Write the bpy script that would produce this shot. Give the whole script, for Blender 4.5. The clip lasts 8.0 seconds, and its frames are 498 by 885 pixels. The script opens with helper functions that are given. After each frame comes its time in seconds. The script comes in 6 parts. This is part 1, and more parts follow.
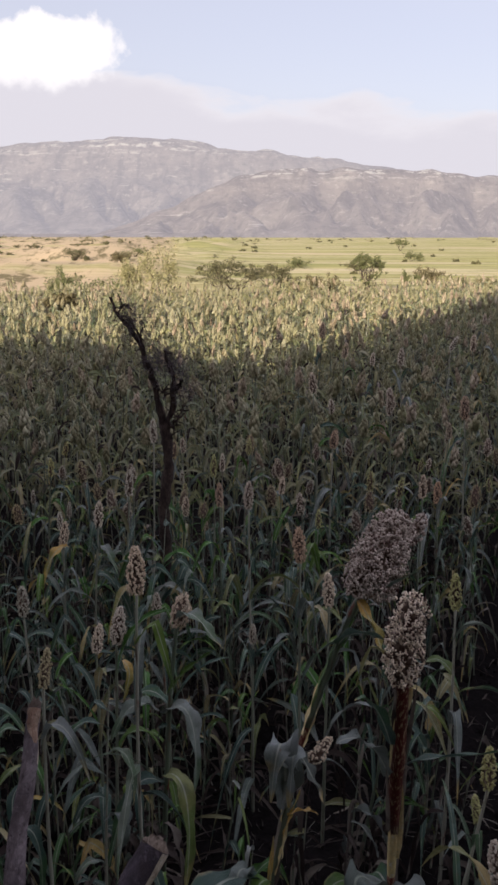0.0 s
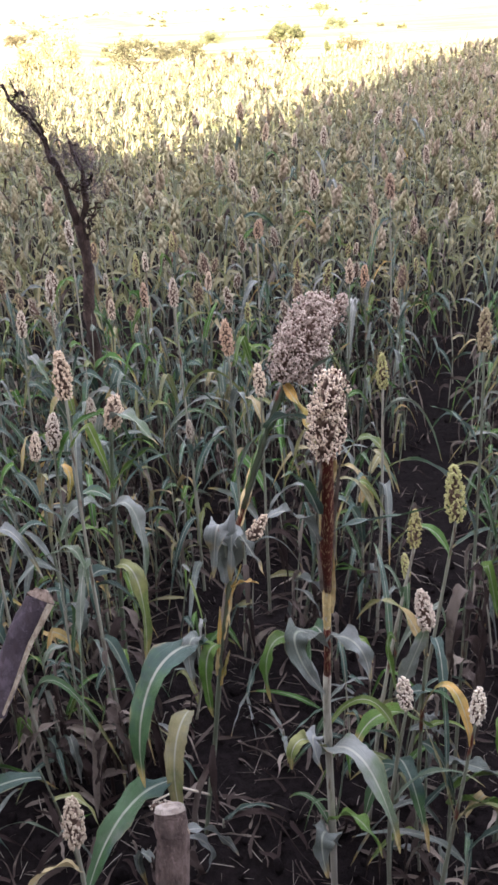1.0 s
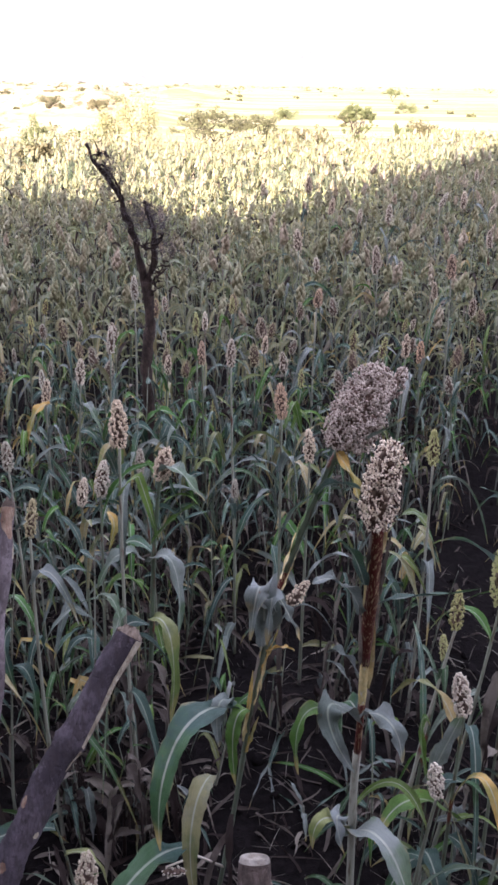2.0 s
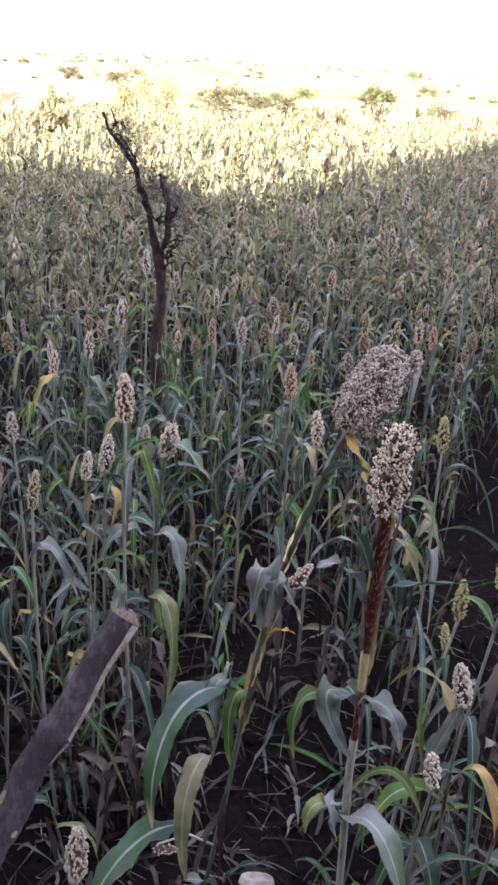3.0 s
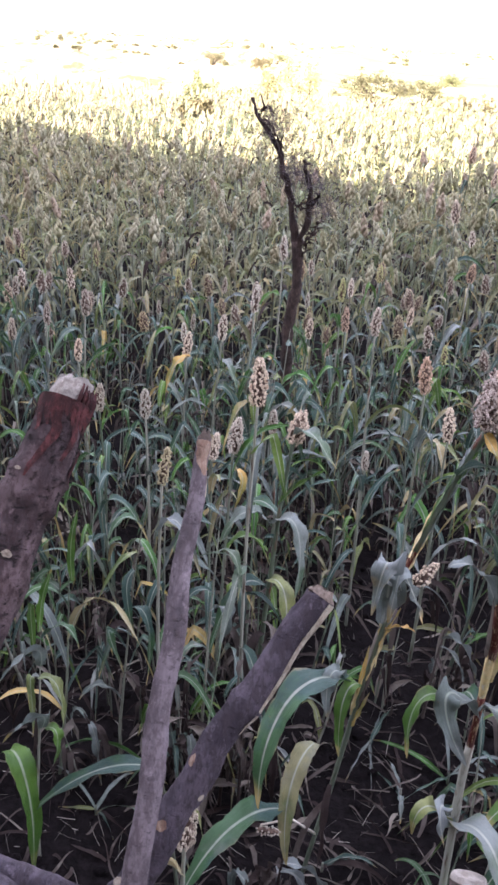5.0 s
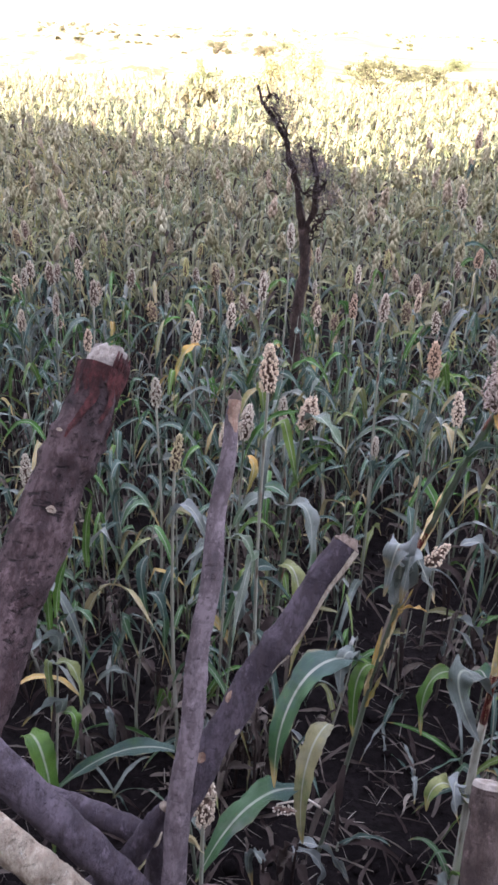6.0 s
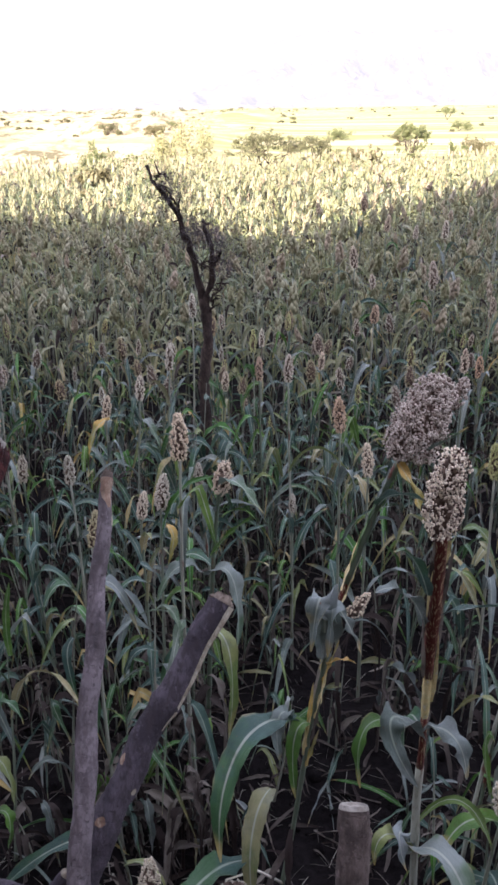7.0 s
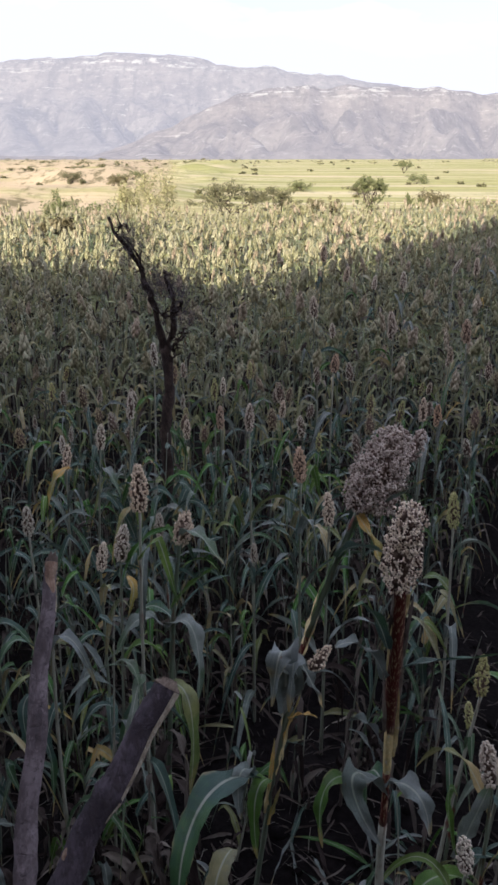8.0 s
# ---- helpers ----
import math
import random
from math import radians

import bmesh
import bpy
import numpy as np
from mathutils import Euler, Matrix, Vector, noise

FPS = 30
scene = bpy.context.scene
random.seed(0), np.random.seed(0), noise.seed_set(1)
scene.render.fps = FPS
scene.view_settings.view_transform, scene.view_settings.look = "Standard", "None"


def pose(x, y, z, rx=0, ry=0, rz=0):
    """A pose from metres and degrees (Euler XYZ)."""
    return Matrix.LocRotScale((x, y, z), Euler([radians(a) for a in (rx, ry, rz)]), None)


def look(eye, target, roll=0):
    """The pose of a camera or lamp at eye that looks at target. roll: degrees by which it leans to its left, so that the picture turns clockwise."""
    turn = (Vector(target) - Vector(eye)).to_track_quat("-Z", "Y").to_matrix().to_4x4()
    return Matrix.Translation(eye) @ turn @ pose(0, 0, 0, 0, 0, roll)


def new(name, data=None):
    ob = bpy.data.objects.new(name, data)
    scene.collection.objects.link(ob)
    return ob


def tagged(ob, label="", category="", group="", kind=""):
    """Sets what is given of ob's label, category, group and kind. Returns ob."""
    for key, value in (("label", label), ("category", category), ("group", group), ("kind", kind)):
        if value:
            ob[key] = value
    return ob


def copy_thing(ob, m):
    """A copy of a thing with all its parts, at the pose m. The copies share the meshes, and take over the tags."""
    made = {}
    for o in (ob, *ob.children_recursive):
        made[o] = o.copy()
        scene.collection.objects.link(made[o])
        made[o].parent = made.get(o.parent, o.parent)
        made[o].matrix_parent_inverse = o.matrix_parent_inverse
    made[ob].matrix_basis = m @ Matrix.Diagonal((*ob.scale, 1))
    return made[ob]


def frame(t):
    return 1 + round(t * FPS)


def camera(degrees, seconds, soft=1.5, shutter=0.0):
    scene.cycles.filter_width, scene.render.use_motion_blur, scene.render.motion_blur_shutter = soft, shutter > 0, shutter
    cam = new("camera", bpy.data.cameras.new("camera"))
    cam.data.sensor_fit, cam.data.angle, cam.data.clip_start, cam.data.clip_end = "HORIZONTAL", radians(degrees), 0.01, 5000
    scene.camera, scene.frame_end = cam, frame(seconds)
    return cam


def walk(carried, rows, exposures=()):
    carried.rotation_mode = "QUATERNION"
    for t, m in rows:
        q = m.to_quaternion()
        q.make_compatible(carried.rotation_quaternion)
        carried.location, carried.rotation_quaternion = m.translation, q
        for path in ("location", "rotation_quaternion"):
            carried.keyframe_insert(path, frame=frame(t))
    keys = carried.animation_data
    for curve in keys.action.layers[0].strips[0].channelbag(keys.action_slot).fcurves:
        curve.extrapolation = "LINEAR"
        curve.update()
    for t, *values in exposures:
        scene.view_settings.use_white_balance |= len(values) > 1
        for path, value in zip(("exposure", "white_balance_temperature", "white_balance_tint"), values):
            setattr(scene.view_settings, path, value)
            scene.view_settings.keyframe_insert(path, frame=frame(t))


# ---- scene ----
cam = camera(33.8, 8.0, soft=2.8)
PATH = [
    (0, (-0.0012, -0.0011, 2.7466), (0.0004, 1.9370, 2.2531), 0.07),
    (0.1, (0.0004, -0.0036, 2.7474), (0.0130, 1.9310, 2.2406), 0.23),
    (0.2, (0.0090, -0.0071, 2.7482), (0.0407, 1.9050, 2.1632), -0.21),
    (0.3, (0.0115, -0.0086, 2.7419), (0.0713, 1.8706, 2.0605), -1.54),
    (0.4, (0.0211, -0.0091, 2.7327), (0.1159, 1.8218, 1.9337), -2.48),
    (0.5, (0.0267, -0.0006, 2.7185), (0.1266, 1.8005, 1.8547), -3.52),
    (0.7, (0.0306, 0.0068, 2.7141), (0.1454, 1.7700, 1.7771), -3.36),
    (1, (0.0350, 0.0014, 2.7184), (0.1691, 1.7573, 1.7704), -3.02),
    (1.5, (0.0229, -0.0073, 2.7237), (0.1136, 1.7874, 1.8459), -1.08),
    (2, (0.0051, -0.0061, 2.7182), (0.0473, 1.8234, 1.9112), 0.74),
    (2.2, (-0.0010, 0.0050, 2.7081), (0.0165, 1.8328, 1.8965), 1.42),
    (3.3, (0.0065, 0.0330, 2.6910), (0.0668, 1.8195, 1.7939), 3.86),
    (3.5, (0.0152, 0.0374, 2.6852), (0.1112, 1.8065, 1.7572), 3.98),
    (4, (0.0056, 0.0371, 2.6892), (0.0635, 1.8067, 1.7590), 4.84),
    (4.5, (-0.0138, 0.0390, 2.6841), (-0.1231, 1.7926, 1.7285), 3.41),
    (5, (-0.0368, 0.0277, 2.6890), (-0.2916, 1.8022, 1.8023), 2.93),
    (5.2, (-0.0469, 0.0242, 2.6917), (-0.3806, 1.7893, 1.8124), 2.49),
    (6.3, (-0.0333, -0.0123, 2.6854), (-0.2541, 1.7536, 1.7728), 0.49),
    (6.5, (-0.0260, -0.0180, 2.6863), (-0.2185, 1.7624, 1.7958), -1.16),
    (7, (-0.0121, -0.0276, 2.7024), (-0.1018, 1.8189, 1.9394), -0.88),
    (7.5, (-0.0032, -0.0313, 2.7178), (-0.0341, 1.8396, 2.0118), 0.61),
    (8, (-0.0034, -0.0235, 2.7211), (-0.0029, 1.8642, 2.0604), -0.07),
]
# the clip's camera opens up when it looks down and closes again at the sky
EXPOSURES = [(0.0, 0.57, 6550, 11), (0.3, 0.66, 6600, 11), (0.4, 1.17, 6750, 11), (0.5, 1.70, 6900, 11), (0.6, 2.25, 6850, 12), (0.8, 2.65, 6750, 12), (1.0, 2.69, 6650, 13), (1.5, 2.7, 6300, 15), (2.0, 2.25, 6100, 15), (2.2, 2.28, 6102, 15), (3.5, 2.50, 6115, 15), (4.0, 2.65, 6120, 15), (4.5, 2.7, 6125, 15), (5.0, 2.75, 6130, 15), (6.5, 2.48, 6120, 14), (7.0, 2.03, 6020, 10), (7.5, 1.40, 6000, 9), (8.0, 1.01, 6060, 8)]

walk(cam, [(t, look(eye, target, roll)) for t, eye, target, roll in PATH], EXPOSURES)

# ---- light ----
SUN_AZ, SUN_EL = radians(27), radians(17)          # the light travels ahead and to the right, from low behind
world = bpy.data.worlds.new("world")
scene.world = world
world.use_nodes = True
wt = world.node_tree
wn, wl = wt.nodes, wt.links
wn.clear()
w_out = wn.new("ShaderNodeOutputWorld")
w_sky = wn.new("ShaderNodeTexSky")
w_sky.sky_type, w_sky.sun_disc = "NISHITA", False
w_sky.sun_elevation, w_sky.sun_rotation = SUN_EL, SUN_AZ + math.pi
w_sky.air_density, w_sky.dust_density, w_sky.ozone_density = 1.0, 2.0, 1.5
w_bg = wn.new("ShaderNodeBackground")
w_bg.inputs[1].default_value = 0.102
w_tint = wn.new("ShaderNodeMixRGB")
w_tint.blend_type = "MULTIPLY"
w_tint.inputs[0].default_value, w_tint.inputs[2].default_value = 1.0, (1.14, 0.98, 1.10, 1)
wl.new(w_sky.outputs[0], w_tint.inputs[1])
wl.new(w_tint.outputs[0], w_bg.inputs[0])
w_tc = wn.new("ShaderNodeTexCoord")
w_sep = wn.new("ShaderNodeSeparateXYZ")
wl.new(w_tc.outputs["Generated"], w_sep.inputs[0])
w_map = wn.new("ShaderNodeMapping")
w_map.inputs["Scale"].default_value = (5, 5, 16)
wl.new(w_tc.outputs["Generated"], w_map.inputs[0])
w_noise = wn.new("ShaderNodeTexNoise")
w_noise.inputs["Scale"].default_value, w_noise.inputs["Detail"].default_value, w_noise.inputs["Roughness"].default_value = 1.3, 7, 0.55
wl.new(w_map.outputs[0], w_noise.inputs["Vector"])


def wmath(op, a, b=None, clamp=False):
    n = wn.new("ShaderNodeMath")
    n.operation, n.use_clamp = op, clamp
    for i, v in enumerate((a, b)):
        if v is None:
            continue
        if isinstance(v, (int, float)):
            n.inputs[i].default_value = v
        else:
            wl.new(v, n.inputs[i])
    return n.outputs[0]


def wrange(value, a, b, c=0.0, d=1.0):
    n = wn.new("ShaderNodeMapRange")
    n.interpolation_type = "SMOOTHSTEP"
    wl.new(value, n.inputs[0])
    for i, v in enumerate((a, b, c, d)):
        n.inputs[i + 1].default_value = v
    return n.outputs[0]


# cloud bank over the mountains, lower to the right, and a grey veil high up
w_h = wmath("ADD", wmath("ADD", w_sep.outputs[2], wmath("MULTIPLY", w_sep.outputs[0], 0.12)),
            wmath("MULTIPLY", wmath("SUBTRACT", w_noise.outputs[0], 0.5), 0.10))
w_bank = wrange(w_h, 0.178, 0.142)
w_veil = wrange(wmath("ADD", w_h, wmath("MULTIPLY", w_sep.outputs[0], 0.22)), 0.29, 0.36, 0.52, 0.55)
w_cover = wmath("MAXIMUM", w_bank, w_veil)
# the white heap of cloud to the left
w_dist = wn.new("ShaderNodeVectorMath")
w_dist.operation = "DISTANCE"
w_map2 = wn.new("ShaderNodeMapping")
w_map2.inputs["Scale"].default_value = (1, 1, 2.8)
wl.new(w_tc.outputs["Generated"], w_map2.inputs[0])
wl.new(w_map2.outputs[0], w_dist.inputs[0])
w_dist.inputs[1].default_value = (-0.222, 0.948, 0.192 * 2.8)
w_lump = wn.new("ShaderNodeTexNoise")
w_lump.inputs["Scale"].default_value, w_lump.inputs["Detail"].default_value, w_lump.inputs["Roughness"].default_value = 22, 6, 0.55
wl.new(w_tc.outputs["Generated"], w_lump.inputs["Vector"])
w_puff = wrange(wmath("ADD", w_dist.outputs["Value"], wmath("MULTIPLY", wmath("SUBTRACT", w_lump.outputs[0], 0.5), 0.16)), 0.128, 0.075)
w_edge = wrange(w_h, 0.125, 0.168)
w_col = wn.new("ShaderNodeMixRGB")
w_col.inputs[1].default_value, w_col.inputs[2].default_value = (1.05, 1.02, 1.12, 1), (1.46, 1.42, 1.46, 1)
wl.new(wmath("MAXIMUM", wmath("MULTIPLY", w_edge, 0.5), w_puff), w_col.inputs[0])
w_cloud = wn.new("ShaderNodeBackground")
w_cloud.inputs[1].default_value = 0.49
wl.new(w_col.outputs[0], w_cloud.inputs[0])
w_mix = wn.new("ShaderNodeMixShader")
wl.new(wmath("MAXIMUM", w_cover, w_puff), w_mix.inputs[0])
wl.new(w_bg.outputs[0], w_mix.inputs[1])
wl.new(w_cloud.outputs[0], w_mix.inputs[2])
wl.new(w_mix.outputs[0], w_out.inputs[0])

sun = new("sun", bpy.data.lights.new("sun", "SUN"))
sun.data.energy, sun.data.angle, sun.data.color = 5.0, radians(0.5), (1.0, 0.88, 0.65)
sun.matrix_world = look((0, 0, 0), (math.sin(SUN_AZ) * math.cos(SUN_EL), math.cos(SUN_AZ) * math.cos(SUN_EL), -math.sin(SUN_EL)))


# ---- materials ----
class Mat:
    """A principled material with a few node shortcuts."""

    def __init__(self, name, rough=0.7, spec=0.3):
        self.m = bpy.data.materials.new(name)
        self.m.use_nodes = True
        self.t = self.m.node_tree
        self.p = self.t.nodes["Principled BSDF"]
        self.p.inputs["Roughness"].default_value = rough
        self.p.inputs["Specular IOR Level"].default_value = spec

    def node(self, kind, **values):
        n = self.t.nodes.new(kind)
        for k, v in values.items():
            n.inputs[k].default_value = v
        return n

    def link(self, a, b):
        self.t.links.new(a, b)

    def noise(self, scale, detail=4, stretch=None, coord="Object", rough=0.55, distort=0.0):
        tc = self.node("ShaderNodeTexCoord")
        n = self.node("ShaderNodeTexNoise", Scale=scale, Detail=detail, Roughness=rough, Distortion=distort)
        if stretch:
            mp = self.node("ShaderNodeMapping", Scale=stretch)
            self.link(tc.outputs[coord], mp.inputs[0])
            self.link(mp.outputs[0], n.inputs["Vector"])
        else:
            self.link(tc.outputs[coord], n.inputs["Vector"])
        return n.outputs[0]

    def rand(self, island):
        if island:
            return self.node("ShaderNodeNewGeometry").outputs["Random Per Island"]
        return self.node("ShaderNodeObjectInfo").outputs["Random"]

    def ramp(self, value, *stops):
        r = self.node("ShaderNodeValToRGB")
        e = r.color_ramp.elements
        while len(e) < len(stops):
            e.new(0.5)
        for i, (pos, col) in enumerate(stops):
            e[i].position, e[i].color = pos, (*col, 1)
        self.link(value, r.inputs[0])
        return r.outputs[0]

    def mix(self, fac, a, b, blend="MIX"):
        n = self.node("ShaderNodeMixRGB")
        n.blend_type = blend
        for i, v in enumerate((fac, a, b)):
            if isinstance(v, (int, float)):
                n.inputs[i].default_value = v
            elif isinstance(v, tuple):
                n.inputs[i].default_value = (*v, 1)
            else:
                self.link(v, n.inputs[i])
        return n.outputs[0]

    def step(self, value, a, b):
        n = self.node("ShaderNodeMapRange")
        n.interpolation_type = "SMOOTHSTEP"
        n.inputs[1].default_value, n.inputs[2].default_value = a, b
        self.link(value, n.inputs[0])
        return n.outputs[0]

    def math(self, op, a, b):
        n = self.node("ShaderNodeMath")
        n.operation = op
        for i, v in enumerate((a, b)):
            if isinstance(v, (int, float)):
                n.inputs[i].default_value = v
            else:
                self.link(v, n.inputs[i])
        return n.outputs[0]

    def bump(self, value, strength, distance):
        b = self.node("ShaderNodeBump", Strength=strength, Distance=distance)
        self.link(value, b.inputs["Height"])
        self.link(b.outputs[0], self.p.inputs["Normal"])

    def base(self, col):
        if isinstance(col, tuple):
            self.p.inputs["Base Color"].default_value = (*col, 1)
        else:
            self.link(col, self.p.inputs["Base Color"])
        return self.m


def leaf_material(name, island, dry, fixed=None, field=True):
    m = Mat(name, 0.40 if not dry else 0.75, 0.55 if not dry else 0.2)
    uv = m.node("ShaderNodeUVMap")
    sep = m.node("ShaderNodeSeparateXYZ")
    m.link(uv.outputs[0], sep.inputs[0])
    across, along = sep.outputs[0], sep.outputs[1]
    mid = m.math("ABSOLUTE", m.math("SUBTRACT", across, 0.5), 0)
    rib = m.step(mid, 0.07, 0.025)
    r = m.rand(island)
    if fixed is not None:
        r = m.math("ADD", fixed, 0)
    if dry:
        col = m.ramp(r, (0.0, (0.032, 0.021, 0.021)), (0.45, (0.062, 0.046, 0.044)), (0.78, (0.14, 0.115, 0.105)), (1.0, (0.38, 0.33, 0.29)))
        col = m.mix(m.step(m.noise(9, 5), 0.5, 0.7), col, (0.055, 0.038, 0.035))
    else:
        green = m.ramp(r, (0.0, (0.023, 0.054, 0.044)), (0.22, (0.044, 0.091, 0.074)), (0.40, (0.084, 0.134, 0.110)), (0.50, (0.218, 0.244, 0.224)),
                       (0.56, (0.046, 0.100, 0.044)), (0.70, (0.046, 0.146, 0.018)), (0.82, (0.115, 0.183, 0.033)), (0.91, (0.243, 0.226, 0.122)), (0.965, (0.30, 0.26, 0.13)), (1.0, (0.48, 0.335, 0.095)))
        flush = m.step(m.math("ADD", m.noise(4.5, 4), m.math("MULTIPLY", along, 0.12 if fixed is None else 0.26)), 0.58, 0.70)
        green = m.mix(m.math("MULTIPLY", flush, 0.55), green, (0.042, 0.112, 0.020))
        if island and field:
            green = m.mix(0.62, green, m.ramp(m.noise(0.25, 4), (0.35, (0.215, 0.240, 0.145)), (0.65, (0.42, 0.385, 0.185))))
        patch = m.noise(7, 5)
        green = m.mix(m.step(patch, 0.58, 0.80), green, (0.11, 0.13, 0.10))
        if fixed == -1.0:
            green = m.mix(m.step(patch, 0.40, 0.62), (0.165, 0.20, 0.19), (0.085, 0.108, 0.095))
        tip = m.step(m.math("ADD", along, m.math("MULTIPLY", m.math("SUBTRACT", patch, 0.5), 0.9)), 0.86, 1.05)
        green = m.mix(tip, green, (0.34, 0.27, 0.10))
        edge = m.step(m.math("ADD", mid, m.math("MULTIPLY", m.math("SUBTRACT", m.noise(14, 3), 0.5), 0.35)), 0.47, 0.58)
        green = m.mix(m.math("MULTIPLY", edge, 0.6), green, (0.30, 0.26, 0.13))
        spots = m.step(m.noise(60, 3), 0.68, 0.74)
        col = m.mix(m.math("MULTIPLY", spots, 0.7), green, (0.14, 0.07, 0.035))
        col = m.mix(m.math("MULTIPLY", rib, 0.7), col, (0.34, 0.38, 0.31))
        dust = m.noise(2.6, 6, rough=0.7)
        col = m.mix(m.math("MULTIPLY", m.step(dust, 0.38, 0.64), 0.65), col, m.mix(1.0, col, (2.0, 1.75, 1.95), "MULTIPLY"))
        col = m.mix(m.math("MULTIPLY", m.step(m.noise(16, 6, rough=0.7), 0.50, 0.66), 0.45), col, m.mix(1.0, col, (0.52, 0.50, 0.46), "MULTIPLY"))
    veins = m.noise(1.0, 5, (34, 2.2, 1), "UV", 0.65)
    col = m.mix(m.math("MULTIPLY", m.step(veins, 0.54, 0.70), 0.5), col, m.mix(1.0, col, (1.9, 1.75, 1.6), "MULTIPLY"))
    col = m.mix(m.math("MULTIPLY", m.step(veins, 0.46, 0.32), 0.5), col, m.mix(1.0, col, (0.5, 0.52, 0.5), "MULTIPLY"))
    wave = m.node("ShaderNodeTexWave", Scale=22.0, Distortion=0.4)
    m.link(uv.outputs[0], wave.inputs["Vector"])
    m.bump(m.math("ADD", m.math("ADD", wave.outputs["Fac"], m.math("MULTIPLY", veins, 1.2)), m.math("MULTIPLY", rib, 1.5)), 0.45, 0.003)
    m.base(col)
    # thin blades let some light through
    tr = m.node("ShaderNodeBsdfTranslucent")
    m.link(col, tr.inputs[0])
    mx = m.node("ShaderNodeMixShader")
    mx.inputs[0].default_value = 0.30 if island and field else 0.18
    m.link(m.p.outputs[0], mx.inputs[1])
    m.link(tr.outputs[0], mx.inputs[2])
    m.link(mx.outputs[0], m.t.nodes["Material Output"].inputs[0])
    return m.m


def stem_material(name, island, red=False):
    m = Mat(name, 0.55, 0.3)
    r = m.rand(island)
    col = m.ramp(r, (0.0, (0.11, 0.14, 0.10)), (0.5, (0.20, 0.22, 0.17)), (1.0, (0.36, 0.35, 0.30)))
    streak = m.noise(6, 5, (14, 14, 1.6))
    col = m.mix(m.step(streak, 0.54, 0.72), col, (0.12, 0.085, 0.06))
    if red:
        blotch = m.noise(7, 7, (34, 34, 2.4), rough=0.65)
        col = m.mix(m.step(blotch, 0.39, 0.47), (0.40, 0.30, 0.19), (0.090, 0.015, 0.012))
    else:
        col = m.mix(m.step(m.noise(4, 5, (5, 5, 1.5)), 0.60, 0.70), col, (0.13, 0.035, 0.025))
    m.bump(streak, 0.3, 0.002)
    return m.base(col)


def grain_material(name, island, a, b, dark, share=0.5):
    m = Mat(name, 0.6, 0.3)
    r = m.node("ShaderNodeNewGeometry").outputs["Random Per Island"]
    col = m.ramp(r, (0.0, a), (share, b), (0.93 if share > 0.4 else 0.72, b), (1.0 if share > 0.4 else 0.80, dark))
    if not island:
        tone = m.ramp(m.rand(False), (0.0, (0.86, 0.80, 0.80)), (0.5, (1, 1, 1)), (1.0, (1.05, 0.93, 0.84)))
        col = m.mix(1.0, col, tone, "MULTIPLY")
    m.bump(m.noise(260, 2), 0.3, 0.0015)
    return m.base(col)


LEAF, LEAF_DRY = leaf_material("sorghum_leaf", False, False), leaf_material("sorghum_dry_leaf", False, True)
LEAF_BROAD = leaf_material("sorghum_broad_leaf", False, False, 0.08)
LEAF_PALE = leaf_material("sorghum_pale_leaf", False, False, 0.46)
LEAF_WITHERED = leaf_material("sorghum_withered_leaf", False, False, -1.0)
LEAF_YELLOW = leaf_material("sorghum_yellow_leaf", False, False, 1.0)
LEAF_TURNING = leaf_material("sorghum_turning_leaf", False, False, 0.86)
LEAF_FRESH = leaf_material("sorghum_fresh_leaf", False, False, 0.76)
LEAF_LOW = leaf_material("sorghum_low_leaf", True, False, None, False)
LEAF_FAR, DRY_FAR = leaf_material("sorghum_leaf_field", True, False), leaf_material("dry_leaf_field", True, True)
STEM, STEM_RED, STEM_FAR = stem_material("sorghum_stem", False), stem_material("stem_red_blotched", False, True), stem_material("stem_field", True)
PINK = (0.50, 0.42, 0.35), (0.76, 0.68, 0.57), (0.16, 0.085, 0.07)
WHITE = (0.54, 0.49, 0.41), (0.80, 0.74, 0.64), (0.12, 0.06, 0.045)
GREENISH = (0.36, 0.38, 0.15), (0.56, 0.55, 0.27), (0.20, 0.17, 0.06)
OLIVE = (0.34, 0.30, 0.17), (0.50, 0.44, 0.29), (0.14, 0.09, 0.05)
DULL = (0.36, 0.33, 0.27), (0.56, 0.51, 0.43), (0.13, 0.085, 0.07)
ROSE = (0.46, 0.405, 0.36), (0.70, 0.63, 0.565), (0.17, 0.11, 0.095)
ORANGE = (0.44, 0.31, 0.22), (0.66, 0.50, 0.38), (0.13, 0.055, 0.03)
GRAINS = {k: grain_material("grain_" + k, False, *v) for k, v in dict(pink=PINK, white=WHITE, green=GREENISH, orange=ORANGE, olive=OLIVE, dull=DULL).items()}
GRAINS["rose"] = grain_material("grain_rosy", False, *ROSE, 0.3)
GRAINS["bold"] = grain_material("grain_bold", False, (0.56, 0.50, 0.44), (0.86, 0.81, 0.73), (0.06, 0.025, 0.02), 0.3)


